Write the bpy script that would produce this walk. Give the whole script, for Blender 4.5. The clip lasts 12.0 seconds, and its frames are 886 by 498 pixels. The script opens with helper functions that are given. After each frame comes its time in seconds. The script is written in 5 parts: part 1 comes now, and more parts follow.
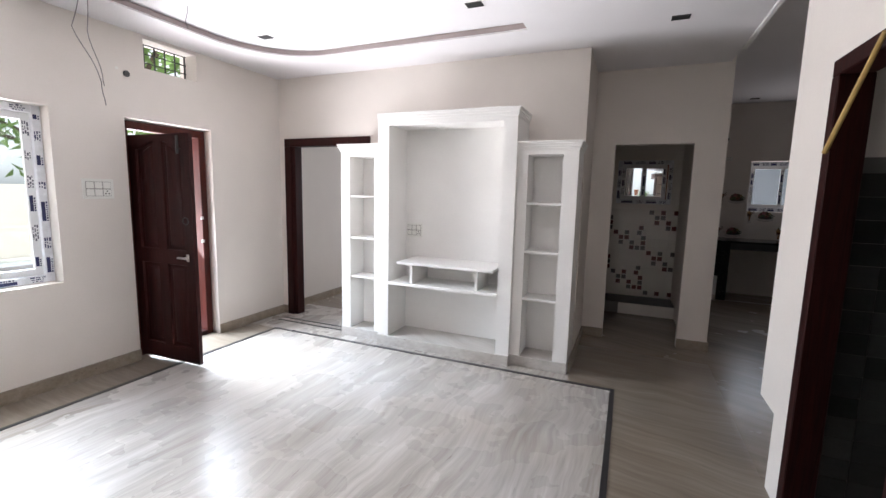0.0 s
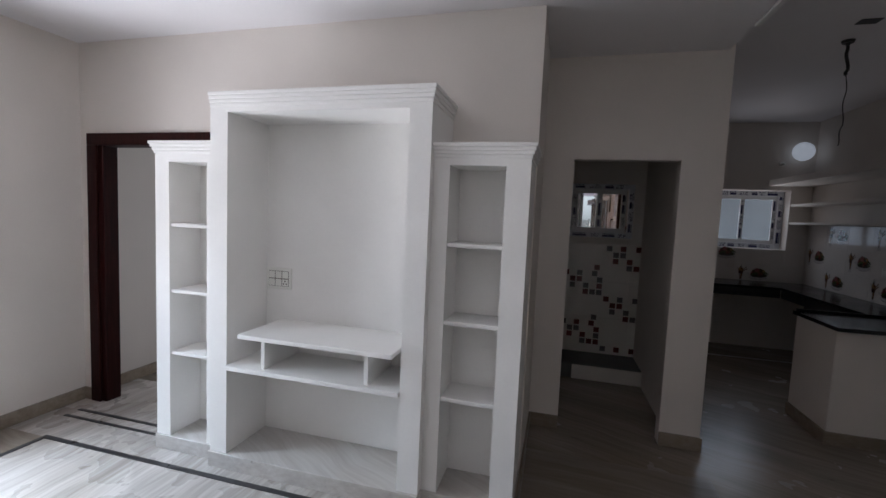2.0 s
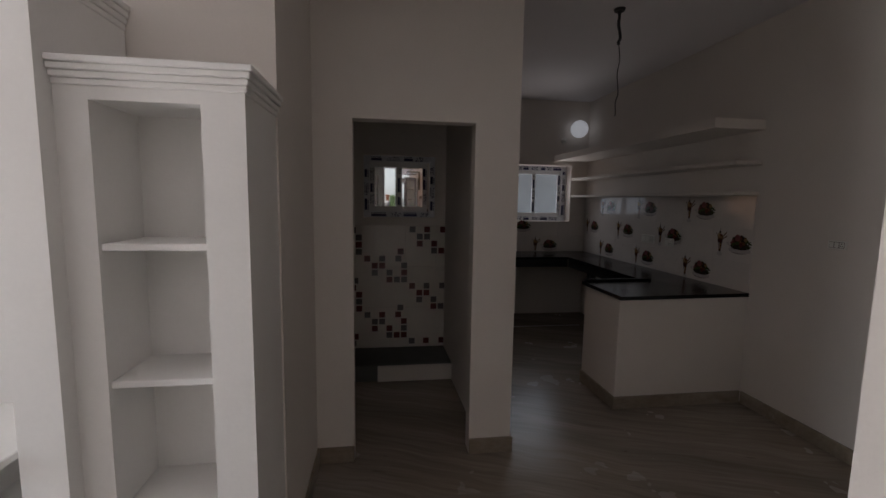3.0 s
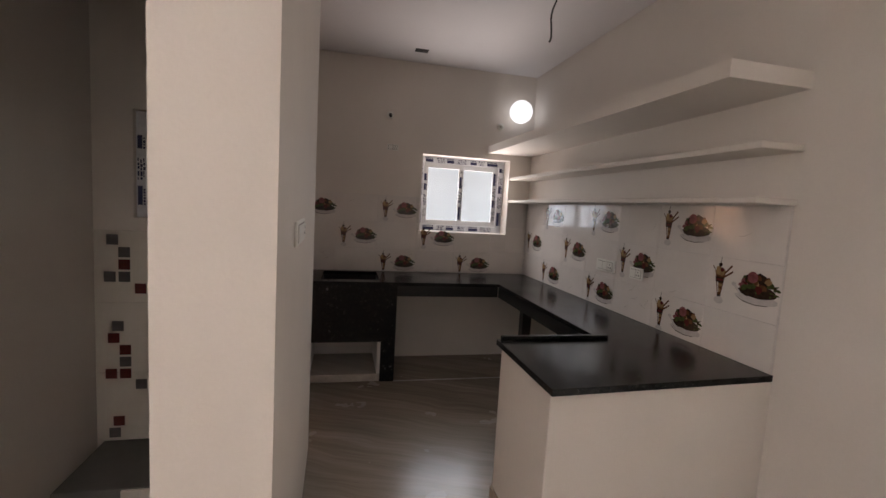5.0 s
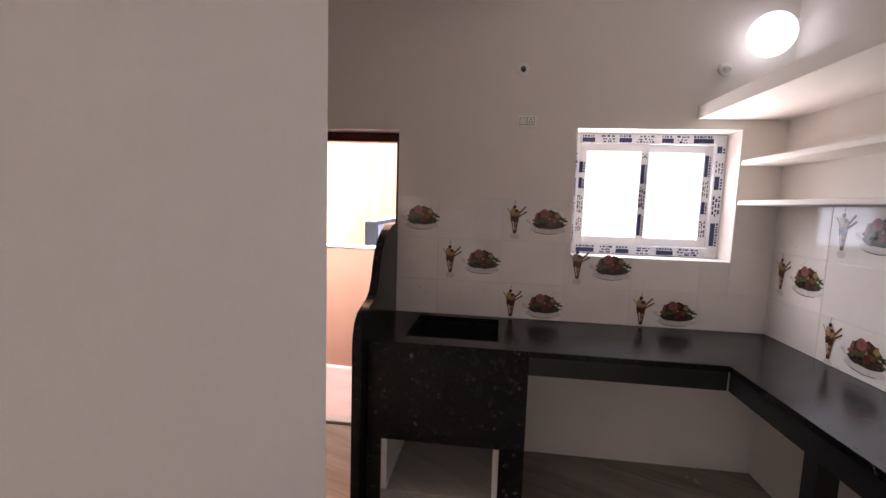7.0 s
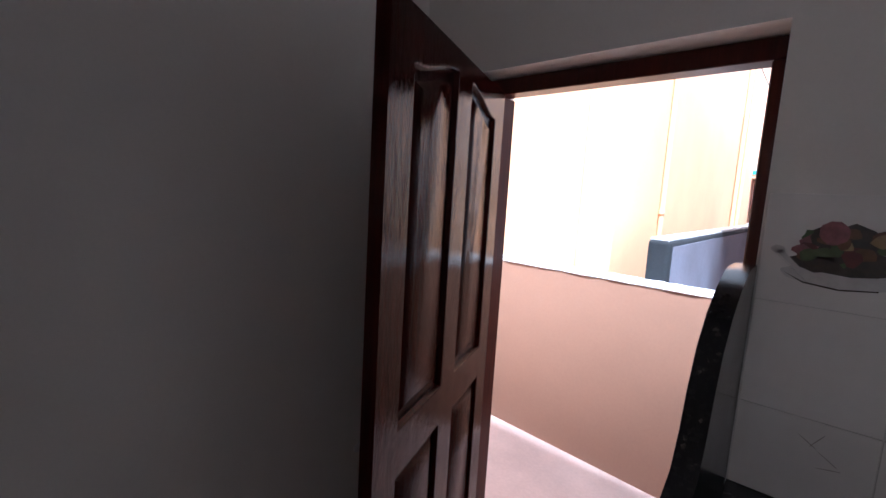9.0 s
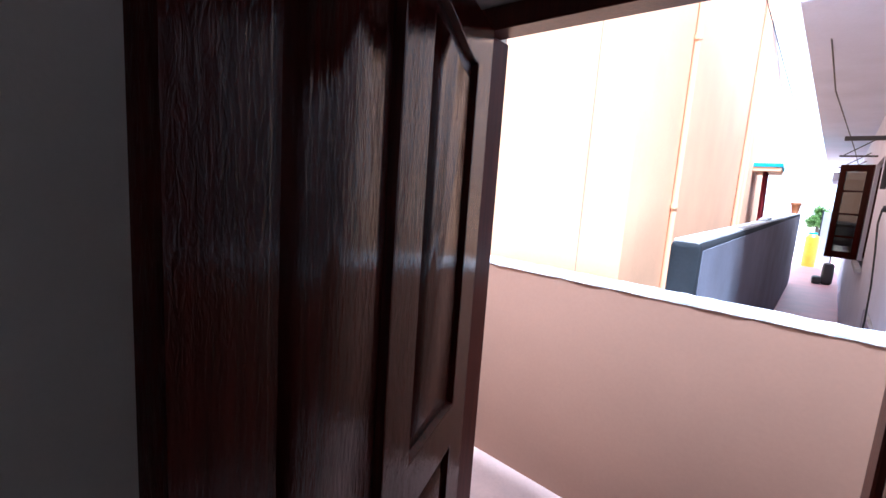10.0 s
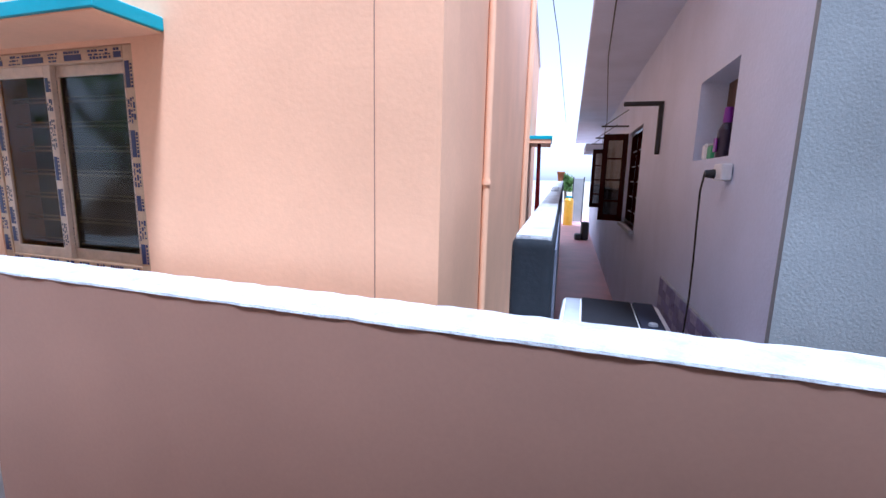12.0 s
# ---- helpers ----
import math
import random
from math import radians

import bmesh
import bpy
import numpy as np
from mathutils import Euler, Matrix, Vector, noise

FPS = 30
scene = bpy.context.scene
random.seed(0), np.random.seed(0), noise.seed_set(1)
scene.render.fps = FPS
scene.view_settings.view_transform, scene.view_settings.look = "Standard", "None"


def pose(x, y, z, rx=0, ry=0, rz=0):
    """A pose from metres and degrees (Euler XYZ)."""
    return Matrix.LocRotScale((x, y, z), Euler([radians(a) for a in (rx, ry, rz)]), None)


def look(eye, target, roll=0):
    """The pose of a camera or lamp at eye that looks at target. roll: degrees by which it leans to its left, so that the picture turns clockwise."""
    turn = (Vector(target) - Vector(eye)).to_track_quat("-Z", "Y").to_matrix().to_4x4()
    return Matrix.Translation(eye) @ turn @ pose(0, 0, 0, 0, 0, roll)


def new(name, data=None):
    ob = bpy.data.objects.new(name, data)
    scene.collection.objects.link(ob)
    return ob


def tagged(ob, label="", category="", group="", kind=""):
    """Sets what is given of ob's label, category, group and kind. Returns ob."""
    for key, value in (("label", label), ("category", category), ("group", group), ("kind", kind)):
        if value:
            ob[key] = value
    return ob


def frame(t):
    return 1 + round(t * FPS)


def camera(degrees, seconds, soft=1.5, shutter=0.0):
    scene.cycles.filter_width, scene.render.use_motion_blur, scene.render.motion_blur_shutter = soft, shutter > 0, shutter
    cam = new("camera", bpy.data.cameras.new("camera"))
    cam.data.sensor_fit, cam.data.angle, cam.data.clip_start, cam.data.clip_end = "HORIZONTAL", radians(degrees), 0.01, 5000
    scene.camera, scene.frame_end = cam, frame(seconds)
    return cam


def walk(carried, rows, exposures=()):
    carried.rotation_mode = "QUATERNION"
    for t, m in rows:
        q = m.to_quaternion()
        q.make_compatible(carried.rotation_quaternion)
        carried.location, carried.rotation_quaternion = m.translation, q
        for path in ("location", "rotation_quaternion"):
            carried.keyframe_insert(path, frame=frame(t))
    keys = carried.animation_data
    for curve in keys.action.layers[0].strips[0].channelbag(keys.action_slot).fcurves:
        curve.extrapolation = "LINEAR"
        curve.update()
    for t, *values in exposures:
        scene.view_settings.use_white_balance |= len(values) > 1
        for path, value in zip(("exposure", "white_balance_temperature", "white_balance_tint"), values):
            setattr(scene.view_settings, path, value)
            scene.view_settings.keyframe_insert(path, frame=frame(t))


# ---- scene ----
cam = camera(91.5, 12.0)

PATH = [
    (0, (0.34, 0.182, 1.553), (-0.437, 2.006, 1.292), 1.3),
    (0.5, (0.212, 0.569, 1.556), (-0.699, 2.337, 1.345), 1.1),
    (1, (0.089, 0.923, 1.585), (-0.845, 2.676, 1.355), 1.9),
    (1.5, (0.004, 1.314, 1.604), (-0.649, 3.194, 1.401), 1.3),
    (2, (0.093, 1.721, 1.626), (-0.423, 3.647, 1.47), 2.5),
    (2.5, (0.208, 2.125, 1.629), (0.055, 4.114, 1.48), 1.6),
    (3, (0.333, 2.553, 1.621), (0.616, 4.521, 1.4), 0.9),
    (3.5, (0.556, 2.947, 1.627), (0.887, 4.909, 1.424), 1.8),
    (5.3, (1.385, 4.277, 1.603), (1.851, 6.212, 1.412), 3.0),
    (5.5, (1.414, 4.429, 1.625), (1.869, 6.364, 1.408), 2.3),
    (6, (1.598, 4.811, 1.617), (1.739, 6.797, 1.428), 0.8),
    (6.5, (1.599, 5.239, 1.609), (1.483, 7.23, 1.454), 3.6),
    (7, (1.602, 5.688, 1.648), (1.362, 7.663, 1.444), 1.9),
    (7.5, (1.601, 6.131, 1.611), (0.986, 8.016, 1.352), 3.4),
    (7.7, (1.57, 6.298, 1.643), (0.837, 8.144, 1.412), 3.6),
    (9.5, (0.882, 7.386, 1.646), (-0.485, 8.821, 1.381), 3.2),
    (10, (0.75, 7.623, 1.637), (-0.509, 9.151, 1.355), 4.0),
    (10.5, (0.614, 7.897, 1.636), (-0.107, 9.742, 1.359), 0.4),
    (11, (0.524, 8.118, 1.637), (0.066, 10.041, 1.328), -0.0),
    (11.5, (0.458, 8.369, 1.633), (-0.003, 10.302, 1.399), 0.4),
    (12, (0.374, 8.611, 1.642), (-0.096, 10.527, 1.312), 1.4),
]
walk(cam, [(t, look(eye, target, roll)) for t, eye, target, roll in PATH],
     [(0.0, 0.8, 6000, 12), (0.5, 0.45, 5800, 12), (1.5, 0.1, 5700, 11), (2.5, -0.05, 5800, 11), (3.0, 0.0, 6300, 14), (3.5, 0.85, 6900, 15), (5.5, 2.45, 6650, 16),
      (6.5, 3.0, 6500, 21), (7.5, 3.05, 6300, 21), (9.3, 2.3, 5050, 10), (10.0, 2.1, 4950, 11), (10.5, 2.1, 4950, 14), (11.0, 1.5, 4800, 14), (11.5, 1.1, 4700, 9), (12.0, 0.85, 4750, 15)])

# ---- world, sun and lamps ----
world = bpy.data.worlds.new("sky")
scene.world = world
world.use_nodes = True
wn = world.node_tree.nodes
sky = wn.new("ShaderNodeTexSky")
sky.sky_type = "NISHITA"
sky.sun_disc = False
sky.sun_elevation, sky.sun_rotation = radians(73), radians(148)
sky.air_density, sky.dust_density, sky.ozone_density = 1.0, 1.0, 1.0
haze = wn.new("ShaderNodeHueSaturation")
haze.inputs["Saturation"].default_value = 0.08
world.node_tree.links.new(sky.outputs[0], haze.inputs["Color"])
world.node_tree.links.new(haze.outputs[0], wn["Background"].inputs[0])
wn["Background"].inputs[1].default_value = 0.15

sun_data = bpy.data.lights.new("sun", "SUN")
sun_data.energy, sun_data.angle, sun_data.color = 5.0, radians(8), (1.0, 0.96, 0.9)
sun = new("sun", sun_data)
sun.matrix_world = look((2.6, -4.1, 16), (0, 0, 0))


def area(name, place, target, w, h, power, color=(0.93, 0.97, 1.0), spread=180):
    d = bpy.data.lights.new(name, "AREA")
    d.shape, d.size, d.size_y, d.energy, d.color = "RECTANGLE", w, h, power, color
    d.spread = radians(spread)
    ob = new(name, d)
    ob.matrix_world = look(place, target)
    return ob


# daylight in the openings: the sky's falls in and down, the sunlit ground's rises to the ceiling
area("daylight_front_window", (-3.80, 1.35, 1.46), (-2.8, 0.72, 0.56), 1.2, 1.25, 42, (0.86, 0.94, 1.0), 95)
area("groundlight_front_window", (-3.80, 1.35, 1.45), (-2.8, 0.75, 2.30), 1.2, 1.25, 42, (1.0, 0.97, 0.94), 95)
area("daylight_front_door", (-3.90, 3.0, 1.1), (-2.9, 3.02, 0.2), 0.58, 2.0, 34, (0.86, 0.94, 1.0), 95)
area("groundlight_front_door", (-3.90, 3.0, 1.09), (-2.9, 3.05, 1.90), 0.58, 2.0, 34, (1.0, 0.97, 0.94), 95)
area("daylight_kitchen_window", (2.56, 8.80, 1.75), (2.56, 7.4, 0.7), 0.9, 0.75, 1.8, spread=120)
# added uplight, brightens the kitchen ceiling and so the north wall
area("kitchen_window_uplight", (2.56, 8.80, 1.74), (2.45, 7.9, 2.9), 0.9, 0.75, 2.0, (1.0, 0.94, 0.90), 110)
# added lamp inside the bedroom, for an assumed window out of view
area("bedroom_fill", (-2.4, 7.9, 1.5), (-2.6, 4, 1.2), 1.2, 1.2, 18)

# ---- materials ----


def material(name):
    m = bpy.data.materials.new(name)
    m.use_nodes = True
    nt = m.node_tree
    return m, nt.nodes, nt.links, nt.nodes["Principled BSDF"]


def noise_tex(nodes, links, scale, detail=4.0, vec=None, rough=0.55, distortion=0.0):
    n = nodes.new("ShaderNodeTexNoise")
    n.inputs["Scale"].default_value = scale
    n.inputs["Detail"].default_value = detail
    n.inputs["Roughness"].default_value = rough
    n.inputs["Distortion"].default_value = distortion
    if vec is not None:
        links.new(vec, n.inputs["Vector"])
    return n


def ramp(nodes, links, fac, stops):
    r = nodes.new("ShaderNodeValToRGB")
    e = r.color_ramp.elements
    while len(e) < len(stops):
        e.new(0.5)
    for el, (p, c) in zip(e, stops):
        el.position, el.color = p, (*c, 1)
    links.new(fac, r.inputs[0])
    return r


def mapping(nodes, links, rot=(0, 0, 0), scale=(1, 1, 1)):
    tc = nodes.new("ShaderNodeTexCoord")
    mp = nodes.new("ShaderNodeMapping")
    mp.inputs["Rotation"].default_value = [radians(a) for a in rot]
    mp.inputs["Scale"].default_value = scale
    links.new(tc.outputs["Object"], mp.inputs["Vector"])
    return mp.outputs[0]


def bump(nodes, links, b, height, strength, dist=0.01):
    n = nodes.new("ShaderNodeBump")
    n.inputs["Strength"].default_value = strength
    n.inputs["Distance"].default_value = dist
    links.new(height, n.inputs["Height"])
    links.new(n.outputs[0], b.inputs["Normal"])


def surface(name, c, rough=0.6, var=0.08, scale=3.0, fine=60.0, relief=0.1, dist=0.004, metal=0.0, spec=0.5, coat=0.0, piece=0.0):
    """A painted, plastic or metal surface: soft stains, fine grain and a little relief."""
    m, nodes, links, b = material(name)
    v = mapping(nodes, links)
    big, small = noise_tex(nodes, links, scale, 5, v), noise_tex(nodes, links, fine, 3, v)
    lo, hi = [max(0, q * (1 - var)) for q in c], [min(1, q * (1 + var * 0.6)) for q in c]
    r = ramp(nodes, links, big.outputs["Fac"], [(0.3, lo), (0.7, hi)])
    mix = nodes.new("ShaderNodeMix")
    mix.data_type, mix.blend_type = "RGBA", "MULTIPLY"
    mix.inputs[0].default_value = 0.5
    g = ramp(nodes, links, small.outputs["Fac"], [(0.3, (1 - var, 1 - var, 1 - var)), (0.7, (1, 1, 1))])
    links.new(r.outputs[0], mix.inputs[6])
    links.new(g.outputs[0], mix.inputs[7])
    out = mix.outputs[2]
    if piece:
        oi = nodes.new("ShaderNodeObjectInfo")
        pr = ramp(nodes, links, oi.outputs["Random"], [(0, (1 - piece,) * 3), (1, (1, 1, 1))])
        m2 = nodes.new("ShaderNodeMix")
        m2.data_type, m2.blend_type = "RGBA", "MULTIPLY"
        m2.inputs[0].default_value = 1.0
        links.new(out, m2.inputs[6])
        links.new(pr.outputs[0], m2.inputs[7])
        out = m2.outputs[2]
    links.new(out, b.inputs["Base Color"])
    rr = nodes.new("ShaderNodeMapRange")
    rr.inputs[3].default_value, rr.inputs[4].default_value = max(0.02, rough - 0.08), min(1, rough + 0.08)
    links.new(big.outputs["Fac"], rr.inputs[0])
    links.new(rr.outputs[0], b.inputs["Roughness"])
    b.inputs["Metallic"].default_value = metal
    b.inputs["Specular IOR Level"].default_value = spec
    b.inputs["Coat Weight"].default_value = coat
    if relief:
        bump(nodes, links, b, small.outputs["Fac"], relief, dist)
    return m


def along(nodes, links, turn, width, length):
    """Coordinates stretched along one way over the floor."""
    tc = nodes.new("ShaderNodeTexCoord")
    mp = nodes.new("ShaderNodeMapping")
    mp.vector_type = "TEXTURE"
    mp.inputs["Rotation"].default_value = (0, 0, radians(turn))
    mp.inputs["Scale"].default_value = (width, length, width)
    wob = noise_tex(nodes, links, 1.3, 2, tc.outputs["Object"])
    off = nodes.new("ShaderNodeVectorMath")
    off.operation = "MULTIPLY_ADD"
    off.inputs[1].default_value, off.inputs[2].default_value = (0.24, 0.24, 0.0), (-0.12, -0.12, 0.0)
    links.new(wob.outputs["Color"], off.inputs[0])
    add = nodes.new("ShaderNodeVectorMath")
    links.new(tc.outputs["Object"], add.inputs[0])
    links.new(off.outputs[0], add.inputs[1])
    links.new(add.outputs[0], mp.inputs["Vector"])
    return mp.outputs[0]


def multiply(nodes, links, a, b, fac=1.0):
    mix = nodes.new("ShaderNodeMix")
    mix.data_type, mix.blend_type = "RGBA", "MULTIPLY"
    mix.inputs[0].default_value = fac
    links.new(a, mix.inputs[6])
    links.new(b, mix.inputs[7])
    return mix.outputs[2]


def marble(name, turn, light, mid, vein, rough=0.22, amount=1.0):
    """Polished stone with soft uneven streaks along one way, warm clouds and a few dark flecks."""
    m, nodes, links, b = material(name)
    bend = noise_tex(nodes, links, 0.8, 2, mapping(nodes, links))
    wide = noise_tex(nodes, links, 1.0, 3, along(nodes, links, turn, 0.28, 1.9), 0.5, 0.15)
    fine = noise_tex(nodes, links, 1.0, 5, along(nodes, links, turn - 3, 0.07, 1.3), 0.6, 0.25)
    hair = noise_tex(nodes, links, 1.0, 4, along(nodes, links, turn + 2, 0.022, 0.5), 0.6, 0.15)
    base = ramp(nodes, links, wide.outputs["Fac"], [(0.25, mid), (0.75, light)])
    k = lambda q: [1 - (1 - p) * q * amount for p in vein]
    c1 = ramp(nodes, links, fine.outputs["Fac"], [(0.22, k(1.0)), (0.66, (1, 1, 1))])
    c2 = ramp(nodes, links, hair.outputs["Fac"], [(0.25, k(0.7)), (0.7, (1, 1, 1))])
    c3 = ramp(nodes, links, bend.outputs["Fac"], [(0.3, (1.0, 0.95, 0.88)), (0.65, (1, 1, 1))])
    fleck = noise_tex(nodes, links, 1.0, 3, along(nodes, links, turn + 2, 0.035, 0.25), 0.5, 0.3)
    c4 = ramp(nodes, links, fleck.outputs["Fac"], [(0.23, (0.45, 0.41, 0.38)), (0.30, (1, 1, 1))])
    out = multiply(nodes, links, base.outputs[0], c1.outputs[0])
    out = multiply(nodes, links, out, c2.outputs[0])
    out = multiply(nodes, links, out, c3.outputs[0])
    out = multiply(nodes, links, out, c4.outputs[0], 0.8)
    links.new(out, b.inputs["Base Color"])
    smear = noise_tex(nodes, links, 3.0, 3, mapping(nodes, links))
    rr = nodes.new("ShaderNodeMapRange")
    rr.inputs[3].default_value, rr.inputs[4].default_value = rough - 0.03, rough + 0.10
    links.new(smear.outputs["Fac"], rr.inputs[0])
    links.new(rr.outputs[0], b.inputs["Roughness"])
    return m


def granite(name, scale=120, fleck=0.62, tone=(0.12, 0.10, 0.085)):
    m, nodes, links, b = material(name)
    v = mapping(nodes, links)
    vo = nodes.new("ShaderNodeTexVoronoi")
    vo.inputs["Scale"].default_value = scale
    links.new(v, vo.inputs["Vector"])
    n = noise_tex(nodes, links, 35, 5, v)
    add = nodes.new("ShaderNodeMath")
    add.operation = "MULTIPLY"
    links.new(vo.outputs["Color"], add.inputs[0])
    links.new(n.outputs["Fac"], add.inputs[1])
    r = ramp(nodes, links, add.outputs[0], [(0.25, (0.008, 0.008, 0.009)), (0.48, (0.02, 0.019, 0.018)), (fleck, tone)])
    links.new(r.outputs[0], b.inputs["Base Color"])
    sm = noise_tex(nodes, links, 3, 4, v)
    rr = nodes.new("ShaderNodeMapRange")
    rr.inputs[3].default_value, rr.inputs[4].default_value = 0.08, 0.32
    links.new(sm.outputs["Fac"], rr.inputs[0])
    links.new(rr.outputs[0], b.inputs["Roughness"])
    b.inputs["Specular IOR Level"].default_value = 0.25
    return m


def varnished(name, c0, c1, rough=0.22, stretch=(26, 26, 1.2), relief=0.22, coat=0.0, spec=0.5):
    """Varnished timber with grain that runs along z."""
    m, nodes, links, b = material(name)
    v = mapping(nodes, links, (0, 0, 0), stretch)
    g = noise_tex(nodes, links, 1.6, 8, v, 0.6, 1.5)
    fine = noise_tex(nodes, links, 5.0, 4, v, 0.6, 0.3)
    r = ramp(nodes, links, g.outputs["Fac"], [(0.32, c0), (0.68, c1)])
    links.new(r.outputs[0], b.inputs["Base Color"])
    st = noise_tex(nodes, links, 2.5, 4, mapping(nodes, links))
    rr = nodes.new("ShaderNodeMapRange")
    rr.inputs[3].default_value, rr.inputs[4].default_value = rough - 0.08, rough + 0.16
    links.new(st.outputs["Fac"], rr.inputs[0])
    links.new(rr.outputs[0], b.inputs["Roughness"])
    b.inputs["Coat Weight"].default_value = coat
    b.inputs["Specular IOR Level"].default_value = spec
    mixh = nodes.new("ShaderNodeMath")
    mixh.operation = "ADD"
    links.new(g.outputs["Fac"], mixh.inputs[0])
    links.new(fine.outputs["Fac"], mixh.inputs[1])
    bump(nodes, links, b, mixh.outputs[0], relief, 0.003)
    return m


def lacquered(name, c0, c1, rough, spec):
    """Dark lacquered timber: faint upright grain and brush marks in a glossy coat."""
    m, nodes, links, b = material(name)
    g = noise_tex(nodes, links, 1.6, 6, mapping(nodes, links, (0, 0, 0), (22, 22, 1.0)), 0.6, 1.0)
    r = ramp(nodes, links, g.outputs["Fac"], [(0.3, c0), (0.7, c1)])
    links.new(r.outputs[0], b.inputs["Base Color"])
    b.inputs["Roughness"].default_value = rough
    b.inputs["Specular IOR Level"].default_value = spec
    brush = noise_tex(nodes, links, 1.0, 5, mapping(nodes, links, (0, 0, 0), (120, 120, 26)), 0.6, 1.2)
    sag = noise_tex(nodes, links, 1.0, 2, mapping(nodes, links, (0, 0, 0), (14, 14, 5)))
    both = nodes.new("ShaderNodeMath")
    both.operation = "MULTIPLY_ADD"
    both.inputs[1].default_value = 2.0
    links.new(sag.outputs["Fac"], both.inputs[0])
    links.new(brush.outputs["Fac"], both.inputs[2])
    bump(nodes, links, b, both.outputs[0], 0.38, 0.003)
    return m


def glass(name, tint=(0.95, 0.98, 0.97), rough=0.0, clear=0.9):
    m, nodes, links, b = material(name)
    tr = nodes.new("ShaderNodeBsdfTransparent")
    tr.inputs[0].default_value = (*tint, 1)
    mx = nodes.new("ShaderNodeMixShader")
    mx.inputs[0].default_value = 1 - clear
    gl = nodes.new("ShaderNodeBsdfGlossy")
    gl.inputs["Roughness"].default_value = rough
    links.new(tr.outputs[0], mx.inputs[1])
    links.new(gl.outputs[0], mx.inputs[2])
    links.new(mx.outputs[0], nodes["Material Output"].inputs[0])
    return m


def glow(name, color, strength):
    m, nodes, links, b = material(name)
    b.inputs["Base Color"].default_value = (*color, 1)
    b.inputs["Emission Color"].default_value = (*color, 1)
    b.inputs["Emission Strength"].default_value = strength
    return m


WHITE = surface("wall_paint_white", (0.755, 0.70, 0.645), 0.75, 0.05, 1.2, 90, 0.12)
CEIL = surface("ceiling_paint", (0.80, 0.775, 0.78), 0.8, 0.04, 1.0, 90, 0.08)
UNIT = surface("unit_paint", (0.84, 0.82, 0.79), 0.6, 0.04, 2.0, 70, 0.12)
MARBLE = marble("floor_marble", -2, (0.67, 0.655, 0.645), (0.52, 0.50, 0.475), (0.56, 0.53, 0.50), 0.24)
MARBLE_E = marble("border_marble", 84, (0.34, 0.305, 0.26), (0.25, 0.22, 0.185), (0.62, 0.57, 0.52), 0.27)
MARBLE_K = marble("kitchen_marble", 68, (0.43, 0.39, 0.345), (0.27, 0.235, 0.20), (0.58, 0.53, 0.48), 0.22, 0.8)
SKIRT = marble("plinth_marble", 60, (0.62, 0.61, 0.59), (0.50, 0.49, 0.48), (0.75, 0.72, 0.7), 0.35)
# plinth marble browned: the wall skirting's backlit look is in its colour
SKIRT_W = marble("backlit_skirting_marble", 60, (0.40, 0.36, 0.30), (0.30, 0.26, 0.21), (0.7, 0.65, 0.6), 0.35)
BLACKLINE = surface("black_granite_strip", (0.035, 0.033, 0.035), 0.3, 0.2, 10, 90, 0)
GRANITE = granite("black_granite")
GRANITE_F = granite("flecked_granite", 48, 0.66, (0.13, 0.13, 0.14))
GRANITE_PLAIN = surface("sink_granite", (0.012, 0.012, 0.013), 0.3, 0.2, 8, 90, 0.05)
WOOD = lacquered("mahogany_lacquer", (0.012, 0.0022, 0.0018), (0.034, 0.004, 0.0026), 0.08, 0.07)
WOOD_IN = varnished("frame_varnish", (0.014, 0.004, 0.004), (0.034, 0.008, 0.007), 0.4, relief=0.1, spec=0.12)
WOOD_RED = varnished("frame_red_varnish", (0.040, 0.007, 0.005), (0.075, 0.014, 0.009), 0.3, relief=0.1, spec=0.2)
STEEL = surface("steel", (0.6, 0.6, 0.6), 0.3, 0.1, 10, 120, 0.02, metal=1.0)
NICHEWOOD = varnished("niche_board", (0.07, 0.035, 0.02), (0.13, 0.07, 0.04), 0.5)
DARKMETAL = surface("dark_iron", (0.03, 0.028, 0.027), 0.5, 0.2, 10, 90, 0.1)
UPVC = surface("upvc_white", (0.80, 0.80, 0.80), 0.35, 0.03, 5, 90, 0.02)
TAPE = surface("protective_tape_grey", (0.76, 0.77, 0.80), 0.45, 0.15, 20, 120, 0.05)
BLUEPRINT = surface("tape_print_blue", (0.016, 0.02, 0.095), 0.45, 0.2, 25, 120, 0.0)
GREYPRINT = surface("tape_print_grey", (0.10, 0.10, 0.13), 0.45, 0.2, 25, 120, 0.0)
PLASTIC = surface("switch_plastic", (0.80, 0.79, 0.74), 0.35, 0.03, 5, 90, 0.0)
MODULEGAP = surface("switch_shadow_gap", (0.26, 0.24, 0.21), 0.6, 0.1, 5, 90, 0.0)
# dark tone for hollows that are not modelled: pin holes, unlit rooms
HOLLOWDK = surface("hollow_shade", (0.12, 0.11, 0.10), 0.5, 0.1, 5, 90, 0.0)
TILE = surface("glazed_wall_tile", (0.765, 0.715, 0.675), 0.06, 0.05, 4, 30, 0.01, piece=0.04)
GROUT = surface("tile_grout", (0.72, 0.68, 0.65), 0.8, 0.1, 8, 90, 0.2)
GLASS = glass("clear_glass")
FROST = glass("hazy_glass", (0.93, 0.96, 1.0), 0.2, 0.85)
BULB = glow("globe_light", (0.93, 0.96, 1.0), 0.22)
RUBBER = surface("cable_black", (0.02, 0.02, 0.02), 0.5, 0.1, 20, 90, 0)
